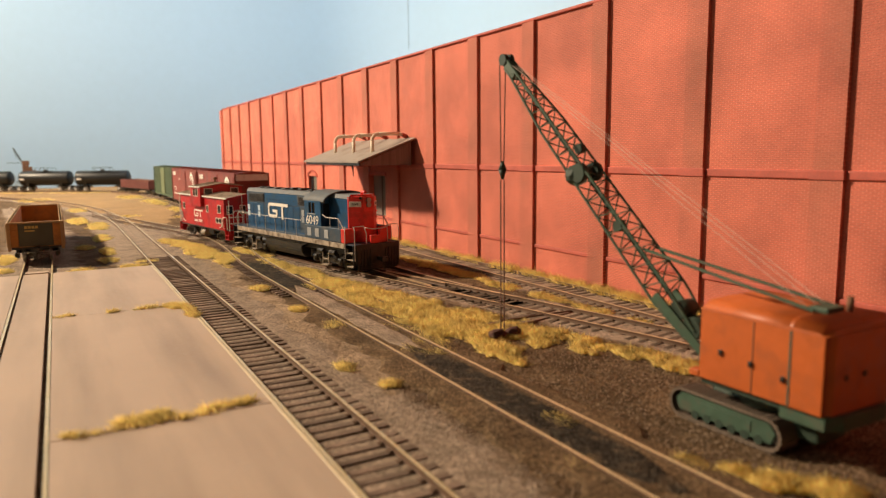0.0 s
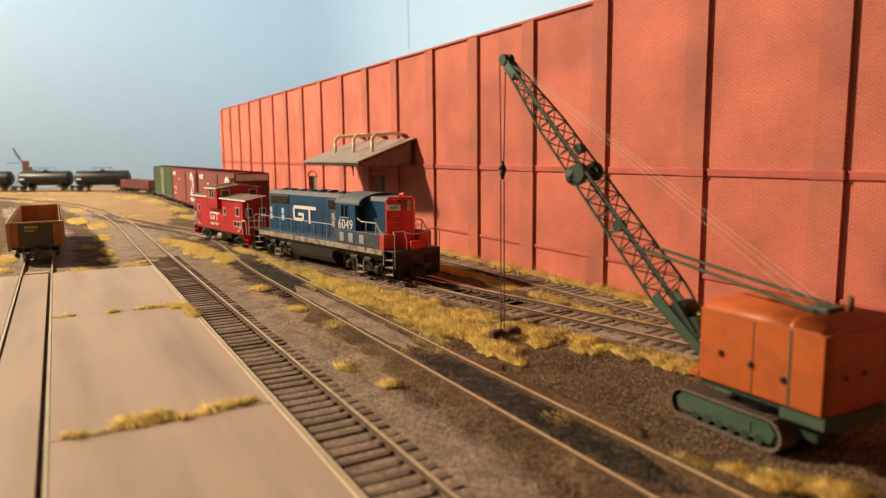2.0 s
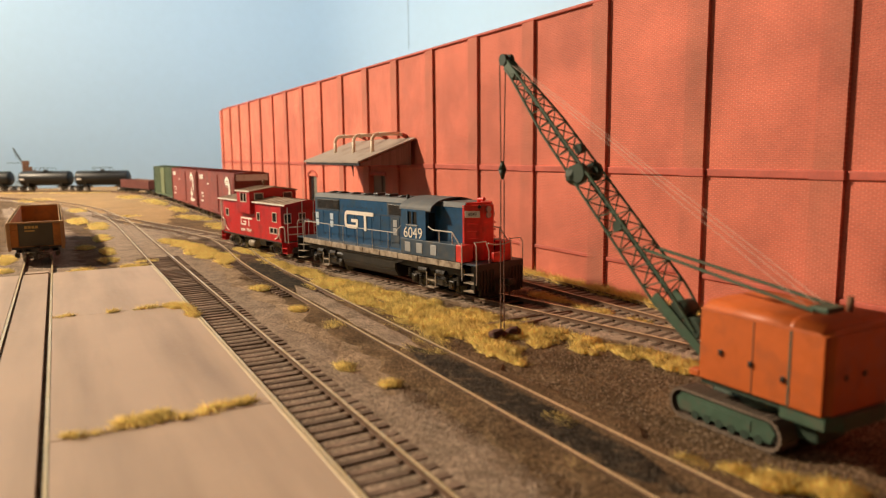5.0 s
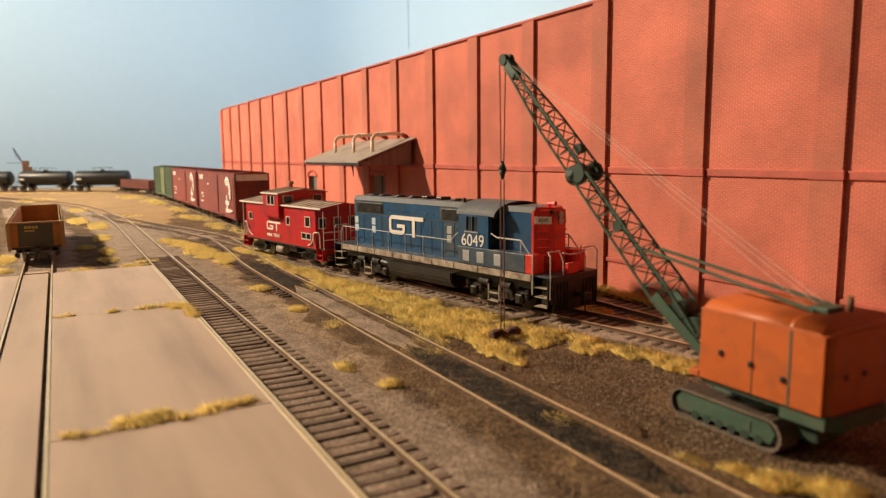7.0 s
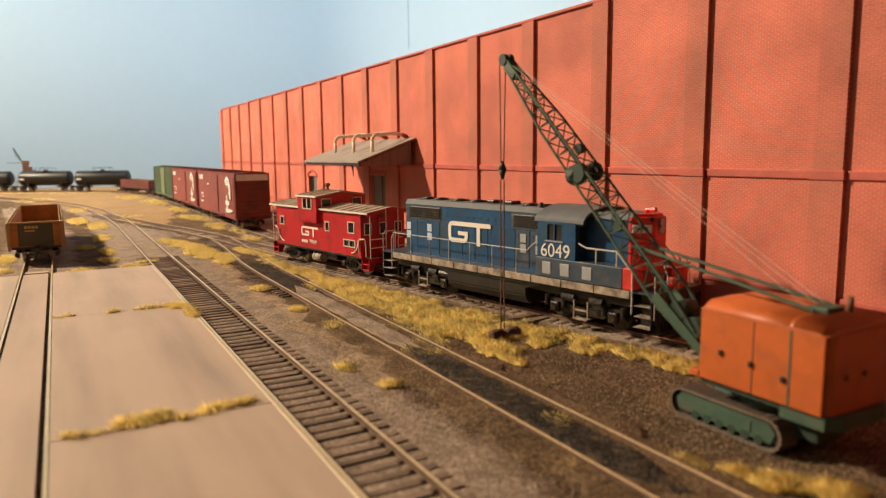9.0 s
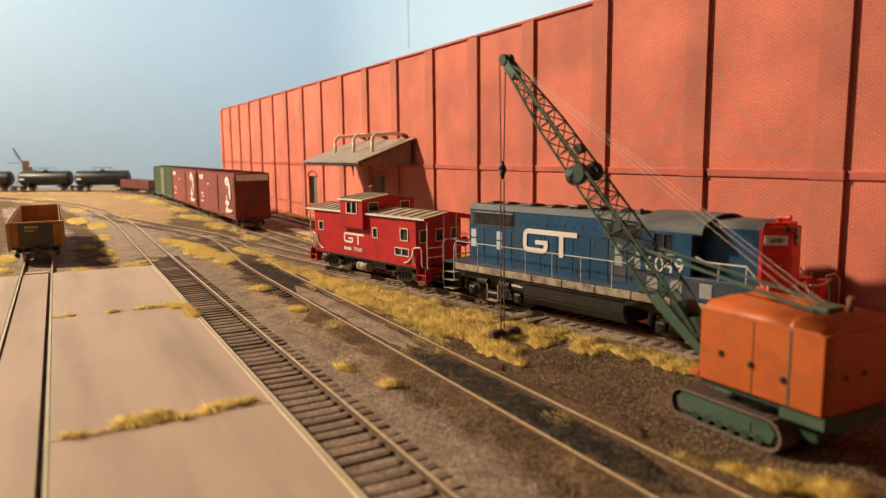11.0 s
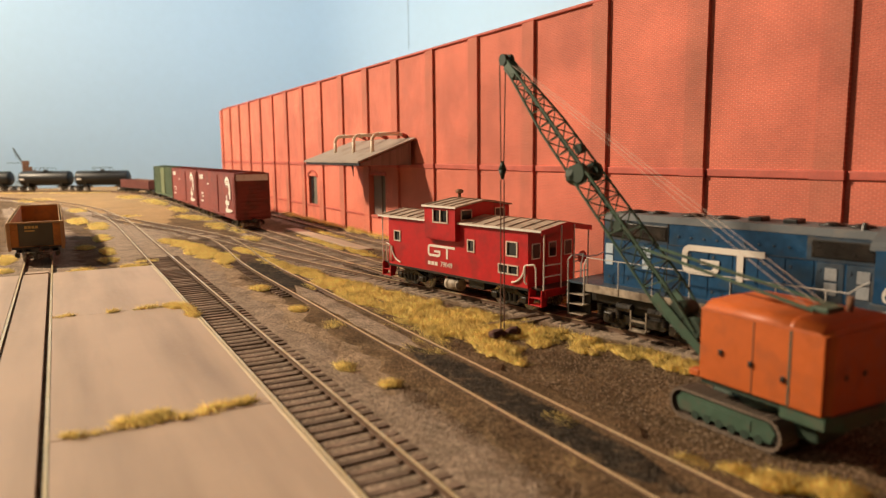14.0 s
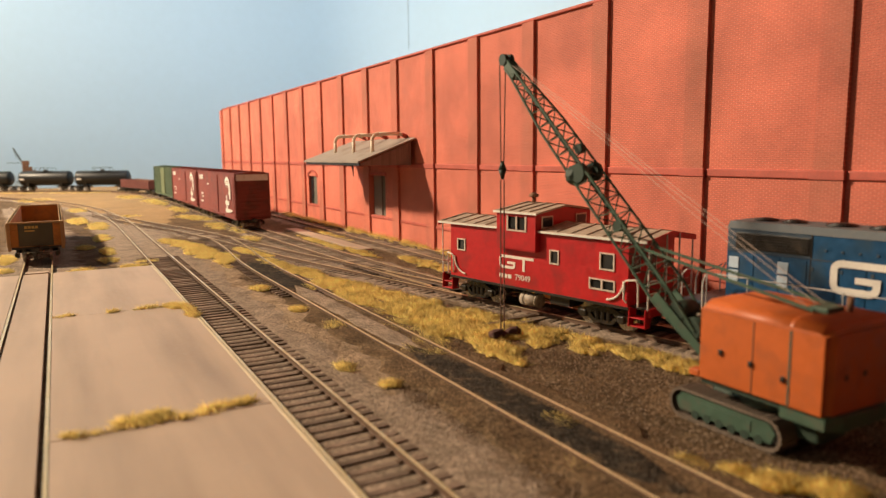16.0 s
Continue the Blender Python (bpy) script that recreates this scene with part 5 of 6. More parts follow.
# far derrick on a timber crib, behind the tank cars
fc = thing("derrick_crane", "tiny dark derrick on a brown timber crib", "crane")
for i in range(4):
    part("crib_timber", one(-1.3 + i * 0.62, -0.75 + i * 0.62, -1.1, 1.1, GZ, 5.4 - 0.75 * max(0, i - 1), 0.1), M_RUSTIN, fc)
part("cab", one(-1.3, 0.0, -0.9, 0.9, 5.0, 5.9, 0.1), M_RUSTIN, fc)
bm = rod(B(), (-1.0, 0, 5.2), (-2.7, 0, 8.6), 0.12, 6)
rod(bm, (-2.4, 0, 6.9), (-1.2, 0, 5.6), 0.06, 5), rod(bm, (-2.7, 0, 8.6), (-2.3, 0, 7.0), 0.05, 5), rod(bm, (-4.0, 0, 5.5), (-1.0, 0, 5.4), 0.05, 5)
part("boom", bm, M_BLACK, fc)
fc.matrix_basis = P(-5.0, 173.5, 0, 0, 0, 0)

# ---- canopy, doors and pipes of the warehouse ----
M_CANOPY = mat("weathered_grey_canopy", (0.32, 0.275, 0.235), 0.85, var=0.12, scale=0.5, fine=6, bump=0.15, dirt=(0.24, 0.19, 0.15), dirt_amount=0.35)
M_BOARD = mat("grey_board", (0.24, 0.185, 0.16), 0.85, var=0.12, scale=0.6, fine=8, bump=0.2, rand=0.15)
M_PIPE = mat("cream_pipe", (0.80, 0.66, 0.50), 0.5, var=0.06, bump=0.02)
M_DOOR = mat("grey_green_door", (0.155, 0.145, 0.115), 0.7, var=0.15, scale=0.6, bump=0.1)
cn = thing("loading_canopy", "grey sloping loading canopy on the warehouse wall", "canopy")
XO, YA, YB = 18.45, 45.6, 57.4
part("roof_deck", prism(B(), [(XO - 0.25, 5.90), (XO - 0.25, 6.02), (XW - 0.02, 7.66), (XW - 0.02, 7.54)], YA - 0.15, YB + 0.15, "y"), M_CANOPY, cn)
part("fascia", one(XO - 0.12, XO - 0.02, YA, YB, 5.72, 5.92), M_BLACK, cn, "dark front fascia beam")
part("soffit", one(XO, XW - 0.33, YA + 0.06, YB - 0.06, 5.72, 5.78), M_BOARD, cn)
for yy in (YA, YB - 0.05):
    n = 20
    for i in range(n):
        a, b = XO + (XW - 0.33 - XO) * i / n, XO + (XW - 0.33 - XO) * (i + 1) / n - 0.015
        f = lambda x: 5.86 + (x - XO) * 1.63 / (XW - XO)
        part("gable_board", prism(B(), [(a, 5.72), (b, 5.72), (b, f(b)), (a, f(a))], yy, yy + 0.05, "y"), M_BOARD, cn, "")
part("bracket", prism(B(), [(XW - 0.35, 4.6), (XW - 0.35, 5.72), (XO + 1.2, 5.72), (XW - 0.5, 5.5)], YB - 0.6, YB - 0.45, "y"), M_BLACK, cn)
for y in (47.0, 50.6, 54.6):
    pp = thing("vent_pipe", "cream bent vent pipe from canopy roof to wall", "pipe", "canopy pipes")
    pts = [(19.95, y, 6.45), (19.95, y, 7.45)] + [(19.95 + 0.5 * (1 - math.cos(a)), y, 7.45 + 0.5 * math.sin(a)) for a in np.linspace(0.3, 1.57, 6)] + [(22.1, y, 7.97), (22.3, y, 7.9)]
    part("pipe", wire(B(), pts, 0.13, 10), M_PIPE, pp, "", True)
    part("wall_flange", rod(B(), (22.3, y, 7.9), (22.72, y, 7.75), 0.16, 10), M_TRIM, pp)
door = tagged(new("door_1"), "grey-green loading door in the brick wall", "door", kind="structure")
part("door_leaf", one(XW + 0.35, XW + 0.45, 51.0, 52.6, 1.56, 4.8), M_DOOR, door)
part("door_leaf", one(XW + 0.25, XW + 0.35, 52.3, 53.9, 1.56, 4.8), M_BOARD, door)
part("door_lintel", one(XW - 0.1, XW + 0.02, 50.8, 54.1, 4.8, 5.05, 0.02), M_TRIM, door)
win = tagged(new("window_1"), "tall arched window with dark grey panes", "window", kind="structure")
part("window_frame", one(XW + 0.25, XW + 0.33, 67.7, 70.3, 1.56, 4.4), M_DOOR, win)
part("pane", one(XW + 0.20, XW + 0.25, 69.15, 70.2, 1.6, 4.3), M_DARKGLASS, win)
part("shutter", one(XW + 0.16, XW + 0.25, 67.8, 69.1, 1.6, 4.3), M_DOOR, win, "grey-green board half of the window")
bm = B()
for i in range(9):
    a0, a1 = math.pi * i / 9, math.pi * (i + 1) / 9
    prism(bm, [(69 + r * math.cos(t), 4.3 + 0.42 * r * math.sin(t)) for r, t in ((1.3, a0), (1.65, a0), (1.65, a1 - 0.03), (1.3, a1 - 0.03))], XW - 0.08, XW + 0.02)
part("arch_brick", bm, M_TRIM, win)

# ---- crawler crane ----
M_ORANGE = mat("orange_crane_paint", (0.50, 0.108, 0.018), 0.5, var=0.1, scale=0.8, fine=5, bump=0.05, dirt=(0.37, 0.09, 0.022), dirt_amount=0.3)
M_CGREEN = mat("dull_green_crane_paint", (0.050, 0.095, 0.062), 0.6, var=0.2, scale=1.2, fine=7, bump=0.1, dirt=(0.10, 0.085, 0.06), dirt_amount=0.3)
M_CDARK = mat("dark_green_machinery", (0.025, 0.045, 0.030), 0.6, var=0.2, bump=0.1)
M_SHOE = mat("muddy_crawler_shoe", (0.155, 0.115, 0.085), 0.85, var=0.25, bump=0.3, rand=0.15)
M_CABLE = mat("brown_thread_cable", (0.13, 0.06, 0.04), 0.8, var=0.1, bump=0)
M_LINE = mat("pale_thread_line", (0.62, 0.48, 0.40), 0.7, var=0.1, bump=0)
crane = thing("crawler_crane", "orange crawler crane with a green lattice boom", "crane")
Q = crane   # local: +y is the boom's way, origin on the ground below the house
hx0, hx1, hy0, hy1, hz0, hz1 = -0.78, 1.60, -1.42, 1.68, 1.30, 2.98
part("house_side", one(hx0, hx0 + 0.06, hy0, hy1, hz0, hz1, 0.02), M_ORANGE, Q)
part("house_side", one(hx1 - 0.06, hx1, hy0, hy1, hz0, hz1, 0.02), M_ORANGE, Q)
rear = [(hx0 + 0.07, hy0 + 0.05), (hx0 + 0.25, hy0 - 0.08), (hx1 - 0.25, hy0 - 0.08), (hx1 - 0.07, hy0 + 0.05)]
part("house_rear", prism(B(), rear + [(hx1 - 0.07, hy0 + 0.15), (hx0 + 0.07, hy0 + 0.15)], hz0, hz1 - 0.005, "z"), M_ORANGE, Q)
part("house_front", one(hx0 + 0.06, hx0 + 0.5, hy1 - 0.06, hy1, hz0, hz1), M_ORANGE, Q)
part("house_front", one(hx1 - 0.9, hx1 - 0.06, hy1 - 0.06, hy1, hz0, hz1), M_ORANGE, Q)
# roof: rounded shoulders, lower over the rear
prof = [(hx0 - 0.02, hz1)] + [(hx0 + 0.33 - 0.35 * math.cos(a), hz1 + 0.23 * math.sin(a)) for a in np.linspace(0.2, 1.5, 6)] + [(hx0 + 0.9, hz1 + 0.25), (hx1 - 0.9, hz1 + 0.25)] + [(hx1 - 0.33 + 0.35 * math.cos(a), hz1 + 0.23 * math.sin(a)) for a in np.linspace(1.5, 0.2, 6)] + [(hx1 + 0.02, hz1)]
bm = prism(B(), prof, hy0 - 0.06, hy1 + 0.03, "y")
bmesh.ops.bevel(bm, geom=[e for e in bm.edges if abs(e.verts[0].co.y - e.verts[1].co.y) < 1e-6 and e.verts[0].co.z > hz1 + 0.01], offset=0.14, segments=3, affect="EDGES")
part("house_roof", bm, M_ORANGE, Q, "orange roof with rounded shoulders", True)
part("roof_seam", prism(B(), [(x, z + 0.012) for x, z in prof], hy0 + 0.72, hy0 + 0.78, "y"), M_ORANGE, Q)
for y, w in ((hy0 + 0.75, 0.026), (hy0 + 1.65, 0.012)):
    part("panel_gap", one(hx0 - 0.012, hx0, y - w, y + w, hz0 + 0.02, hz1 - 0.03), M_RUSTIN if w < 0.02 else M_OLIVE, Q)
for y, z in ((hy1 - 0.62, 2.05), (hy0 + 0.88, 1.86), (hy0 + 1.68, 1.98)):
    part("door_handle", one(hx0 - 0.06, hx0, y - 0.05, y + 0.05, z - 0.07, z + 0.07, 0.02), M_BLACK, Q)
for x in (-0.2, 0.45):
    part("rear_catch", one(x, x + 0.1, hy0 - 0.12, hy0 - 0.07, 2.0, 2.12, 0.02), M_RUSTIN, Q)
part("front_sill", one(hx0 - 0.02, hx0 + 0.5, hy1, hy1 + 0.28, hz0, hz0 + 0.16, 0.02), M_ORANGE, Q)
part("exhaust_stack", rod(B(), (0.55, hy0 + 0.35, hz1 + 0.3), (0.55, hy0 + 0.35, hz1 + 0.62), 0.07, 10), M_RUSTIN, Q, "short rusty exhaust stack", True)
bm = B()
bmesh.ops.create_uvsphere(bm, u_segments=16, v_segments=8, radius=0.34, matrix=Matrix.Translation((0.5, hy0 + 2.0, hz1 + 0.22)) @ Matrix.Diagonal((1, 1, 0.25, 1)))
part("roof_hatch", bm, M_ORANGE, Q, "", "all")
# turntable and counterweight
cw = [(hx0 + 0.1, hy0 + 1.0), (hx0 + 0.1, hy0 - 0.02), (hx0 + 0.45, hy0 - 0.22), (hx1 - 0.45, hy0 - 0.22), (hx1 - 0.1, hy0 - 0.02), (hx1 - 0.1, hy0 + 1.0)]
part("counterweight", prism(B(), cw, hz0 - 0.32, hz0 - 0.01, "z"), M_CGREEN, Q, "dull green counterweight")
part("deck", one(hx0 + 0.1, hx1 - 0.1, hy0 + 1.0, hy1, hz0 - 0.14, hz0 - 0.01), M_CDARK, Q)
part("turntable", rod(B(), (0.36, 0.45, 0.85), (0.36, 0.45, hz0 - 0.13), 0.75, 24), M_CDARK, Q, "", True)
part("car_body", one(0.0, 1.0, -0.9, 1.9, 0.35, 0.87, 0.05), M_CDARK, Q)
# crawlers
for x0 in (-0.55, 0.95):
    x1 = x0 + 0.66
    y0, y1, r = -0.36, 2.72, 0.34
    fr = prism(B(), [(y0 + 0.24, 0.2), (y1 - 0.24, 0.2), (y1 - 0.12, 0.46), (y1 - 0.3, 0.66), (y0 + 0.3, 0.66), (y0 + 0.12, 0.46)], x0 + 0.05, x1 - 0.05)
    cf = part("crawler_frame", fr, M_CGREEN, Q, "dull green crawler frame")
    part("frame_panel", one(x0 + 0.03, x0 + 0.05, y0 + 0.75, y1 - 0.75, 0.30, 0.56, 0.005), M_CGREEN, cf)
    for y in np.arange(y0 + 0.55, y1 - 0.4, 0.36):
        part("road_wheel", rod(B(), (x0 + 0.04, y, 0.19), (x1 - 0.04, y, 0.19), 0.11, 12), M_CDARK, Q)
    for y in (y0 + r, y1 - r):
        part("idler_wheel", rod(B(), (x0 + 0.08, y, r + 0.07), (x1 - 0.08, y, r + 0.07), r - 0.08, 18), M_BLACK, Q, "", True)
    loop = [(y, 0.05, 0) for y in np.arange(y0 + r, y1 - r, 0.155)] + [(y1 - r + r * math.sin(a), 0.05 + r - r * math.cos(a), a) for a in np.arange(0, math.pi, 0.36)] + [(y, 0.05 + 2 * r, math.pi) for y in np.arange(y1 - r, y0 + r, -0.155)] + [(y0 + r - r * math.sin(a), 0.05 + r + r * math.cos(a), math.pi + a) for a in np.arange(0, math.pi, 0.36)]
    shoe = mesh_of("crawler_shoe", box(one(x0, x1, -0.072, 0.072, -0.045, 0.02), x0, x1, -0.02, 0.02, -0.07, -0.04), M_SHOE)
    for y, z, a in loop:
        ob = part("crawler_shoe", shoe, None, Q)
        ob.matrix_basis = P(0, y, z, math.degrees(a), 0, 0)
# lattice boom
FOOT, TIP = Vector((0.42, 2.35, 1.55)), Vector((-0.10, 11.0, 9.85))
axis = (TIP - FOOT).normalized()
side = Vector((1, 0, 0))
side = (side - axis * side.dot(axis)).normalized()
up = side.cross(axis)
LEN = (TIP - FOOT).length


def boom_half(s):
    return np.interp(s, [0, 0.16, 0.72, 1.0], [0.26, 0.36, 0.30, 0.12]), np.interp(s, [0, 0.16, 0.72, 1.0], [0.12, 0.34, 0.29, 0.11])


def bp(s, a, b):
    w, h = boom_half(s)
    return FOOT + axis * LEN * s + side * w * a + up * h * b


for a in (-1, 1):
    for b in (-1, 1):
        part("boom_chord", wire(B(), [bp(s, a, b) for s in (0.05, 0.16, 0.45, 0.72, 0.9, 1.0)], 0.042, 6), M_CGREEN, Q, "green lattice boom chord")
ss = list(np.linspace(0.15, 0.95, 31))
for i, (s0, s1) in enumerate(zip(ss[:-1], ss[1:])):
    f = 1 if i % 2 else -1
    for k in (-1, 1):
        part("boom_lacing", rod(B(), bp(s0, k, f), bp(s1, k, -f), 0.021, 5), M_CGREEN, Q)
        part("boom_lacing", rod(B(), bp(s0, f, k), bp(s1, -f, k), 0.021, 5), M_CGREEN, Q)
for k in (-1, 1):   # solid plated foot
    a, b, c, d = bp(0.0, k, -1), bp(0.0, k, 1), bp(0.17, k, -0.05), bp(0.17, k, -1.05)
    bm = B()
    vs = [bm.verts.new(v + side * o) for o in (-0.03, 0.03) for v in (a, b, c, d)]
    for q in ((0, 1, 2, 3), (7, 6, 5, 4), (0, 4, 5, 1), (1, 5, 6, 2), (2, 6, 7, 3), (3, 7, 4, 0)):
        bm.faces.new([vs[i] for i in q])
    part("boom_foot", bm, M_CGREEN, Q, "solid green boom foot plate")
bm = rod(B(), bp(0.06, -0.9, 0.5), bp(0.06, 0.9, 0.5), 0.3, 14)
rod(bm, bp(0.11, -0.8, 0.3), bp(0.11, 0.8, 0.3), 0.26, 14)
part("winch_drum", bm, M_CDARK, Q, "dark winch drum at the boom foot", True)
for s, r in ((0.54, 0.29),):
    bm = rod(B(), bp(s, -1.25, 0.2), bp(s, -0.55, 0.2), r, 16)
    rod(bm, bp(s, 0.55, 0.2), bp(s, 1.25, 0.2), r, 16)
    rod(bm, bp(s, -1, 0.2), bp(s, 1, 0.2), r * 0.6, 14)
    bmesh.ops.create_icosphere(bm, subdivisions=2, radius=0.33, matrix=Matrix.Translation(bp(s + 0.015, -0.5, -0.8)))
    part("midpoint_sheave", bm, M_CDARK, Q, "dark green sheave cluster on the boom", True)
part("small_sheave", rod(B(), bp(0.60, -0.3, 1.2), bp(0.60, 0.3, 1.2), 0.16, 12), M_CDARK, Q, "", True)
part("small_sheave", rod(B(), bp(0.36, -0.9, 0.2), bp(0.36, -0.2, 0.2), 0.17, 12), M_CDARK, Q, "", True)
part("tip_bracket", prism(B(), [(-0.17, -0.2), (0.17, -0.2), (0.14, 0.16), (-0.14, 0.16)], 0.0, 0.6, "z"), M_CGREEN, Q).matrix_basis = Matrix.Translation(bp(0.93, 0, 0) * K) @ axis.to_track_quat("Z", "Y").to_matrix().to_4x4()
for k in (-0.12, 0.12):
    part("tip_sheave", rod(B(), TIP + side * (k - 0.07), TIP + side * (k + 0.07), 0.2, 18), M_CDARK, Q, "dark boom tip sheave", True)
# gantry bars and pendants
for k in (-0.34, 0.34):
    part("gantry_bar", wire(B(), [bp(0.27, k * 2, 1.0), (0.35 + k * 1.2, hy0 + 0.75, hz1 + 0.30)], 0.045, 6), M_CGREEN, Q, "thin green gantry bar")
for k in (-0.34, 0.02, 0.3):
    part("pendant_line", wire(B(), [bp(0.96, k * 2.5, 1.2), (0.2 + k, hy0 + 0.9, hz1 + 0.4)], 0.007, 5), M_LINE, Q, "pale thread pendant line")
part("gantry_block", one(0.1, 0.7, hy0 + 0.55, hy0 + 1.0, hz1 + 0.22, hz1 + 0.36, 0.03), M_CGREEN, Q)
# hoist lines, hook block
hx, hyy = TIP.x - 0.02, TIP.y + 0.22
for k in (-0.12, 0.12):
    part("hoist_line", wire(B(), [(hx + k, hyy, TIP.z - 0.1), (hx + k * 0.5, hyy, 6.35)], 0.022, 5), M_CABLE, Q, "brown thread hoist line")
    part("lower_line", wire(B(), [(hx + k * 0.6, hyy, 5.75), (hx + k * 0.6 + 0.02, hyy, 0.25)], 0.025, 5), M_CABLE, Q)
bm = rod(B(), (hx, hyy, 5.75), (hx, hyy, 6.1), 0.04, 8, 0.15)
rod(bm, (hx, hyy, 6.1), (hx, hyy, 6.4), 0.15, 8, 0.05)
part("hook_block", bm, M_CDARK, Q, "dark tapered hook block", True)
crane.matrix_basis = P(13.97, 9.72, GZ)
crane_hook = Vector((13.97 + hx, 9.72 + hyy))

# rusty grab lying below the hook
M_GRAB = mat("rough_dark_rust", (0.085, 0.033, 0.024), 0.9, var=0.4, scale=2, bump=0.8)
gb = thing("clamshell_grab", "rough dark brown grab lying on the ground", "grab")
rnd = random.Random(12)
for dx, w in ((-0.34, 0.34), (0.34, 0.31)):
    bm = B()
    bmesh.ops.create_icosphere(bm, subdivisions=3, radius=1.0)
    for v in bm.verts:
        v.co *= 1 + 0.28 * noise.noise(v.co * 3.1 + Vector((dx, 0, 0))) + 0.25 * noise.noise(v.co * 7)
        v.co = Vector((dx + v.co.x * w, v.co.y * w * 0.9, 0.12 + v.co.z * 0.21))
    part("jaw", bm, M_GRAB, gb, "", "all")
gb.matrix_basis = P(crane_hook.x + 0.15, crane_hook.y, GZ)


# ---- dry grass ----
def grass(label, spots, tall, per, z=GZ, seed=1):
    """Tufts of fanned blades; the tufts thin out raggedly towards the rim of each spot."""
    rnd = np.random.default_rng(seed)
    V, N = [], []
    for x, y, rx, ry, turn in spots:
        ct, st = math.cos(radians(turn)), math.sin(radians(turn))
        for _ in range(int(per * math.pi * rx * ry * 3.8 / 12) + 2):
            rad, ang = math.sqrt(rnd.random()) * 1.28, rnd.random() * 2 * math.pi
            lx, ly = rad * math.cos(ang) * rx, rad * math.sin(ang) * ry
            px, py = x + lx * ct - ly * st, y + lx * st + ly * ct
            cover = noise.noise(Vector((px * 0.9, py * 0.9, 4.2))) * 0.55 + noise.noise(Vector((px * 2.6, py * 2.6, seed))) * 0.45
            if cover < -0.24 + 1.0 * max(0.0, rad - 0.6):
                continue
            k = 12
            h = tall * 0.72 * (0.45 + 0.75 * rnd.random() ** 1.5) * (1.0 + 0.6 * cover) * min(1.0, 1.35 - 0.5 * rad)
            a = rnd.random(k) * 2 * math.pi
            w = 0.009 + 0.009 * rnd.random(k)
            sp = 0.09 * np.sqrt(rnd.random((k, 1))) * np.stack([np.cos(a * 3.7), np.sin(a * 3.7)], 1)
            base = np.array([px, py]) + sp
            lean = sp * (1.2 + 2.2 * rnd.random((k, 1))) + rnd.normal(0, 0.35, (k, 2)) * h + rnd.normal(0, 0.12, 2) * h
            hh = h * (0.55 + 0.6 * rnd.random(k))
            o = np.stack([np.cos(a), np.sin(a)], 1) * w[:, None]
            zb = np.full((k, 1), z - 0.03)
            tri3 = np.stack([np.hstack([base - o, zb]), np.hstack([base + o, zb]), np.hstack([base + lean, (z + hh)[:, None]])], 1)
            V.append(tri3.reshape(-1, 3))
            nn = np.hstack([lean * 0.55, np.full((k, 1), h)])
            nn /= np.linalg.norm(nn, axis=1)[:, None]
            N.append(np.repeat(nn, 3, axis=0))
    V, N = np.concatenate(V) * K, np.concatenate(N)
    me = bpy.data.meshes.new("grass")
    me.from_pydata(V.tolist(), [], np.arange(len(V)).reshape(-1, 3).tolist())
    me.materials.append(M_GRASS)
    me.normals_split_custom_set_from_vertices(N.tolist())
    tagged(new("grass", me), label, "grass", kind="stuff")


grass("band of dry yellow grass beside the lead track", [(7.9, 57, 0.9, 3.0, 12), (8.6, 51, 1.0, 4.0, 0), (9.3, 46.5, 0.8, 3.0, -10), (11.6, 48.5, 0.7, 3.0, 10), (11.6, 42, 0.6, 3.5, 5), (12.3, 36.5, 0.55, 3.0, 10), (12.9, 32.5, 0.8, 2.6, 10), (13.5, 28.5, 1.1, 2.4, 10), (13.5, 25.2, 1.3, 2.0, 0), (13.0, 22.6, 1.5, 1.4, 0), (12.9, 20.2, 0.7, 1.6, 0), (11.2, 21.6, 0.7, 1.3, 0)], 0.27, 700, seed=2)
grass("band of dry yellow grass beside the lead track", [(14.9, 21.8, 0.9, 1.4, 0), (15.6, 20.2, 0.7, 1.2, 20), (16.1, 18.6, 0.6, 1.1, 10), (16.4, 17.0, 0.6, 1.2, 10), (16.7, 15.4, 0.6, 1.1, 10), (12.6, 18.4, 0.4, 0.7, 0), (10.6, 20.6, 0.8, 0.9, 0)], 0.27, 800, seed=3)
grass("wide patch of dry yellow grass round the grab", [(12.6, 26.8, 1.5, 2.3, 0), (12.3, 23.6, 1.7, 1.5, 0), (14.2, 24.2, 1.4, 2.0, 0), (13.9, 21.6, 1.6, 1.2, 0), (14.9, 19.9, 1.1, 0.9, 0), (15.7, 18.3, 0.8, 0.9, 0), (11.9, 30.2, 0.9, 2.4, 0), (12.2, 33.5, 0.9, 2.6, 5), (11.9, 39, 0.7, 3.2, 8)], 0.27, 650, seed=31)
grass("loose tufts of dry yellow grass on earth", [(7.6, 20.4, 0.35, 0.5, 0), (8.1, 18.1, 0.28, 0.35, 0), (9.45, 11.1, 0.22, 0.3, 0), (9.2, 25.6, 0.35, 0.6, 0), (8.6, 35, 0.35, 0.8, 0), (8.8, 29.4, 0.25, 0.6, 0), (11.2, 34, 0.5, 0.8, 0)], 0.24, 1200, seed=4)
grass("coarse dry grass in front of the crane", [(11.9, 9.3, 0.45, 0.4, 0), (11.5, 9.9, 0.35, 0.4, 0), (12.3, 8.5, 0.6, 0.45, 0), (13.0, 7.8, 0.5, 0.4, 0), (10.5, 13.3, 0.2, 0.5, 0)], 0.26, 1800, seed=5)
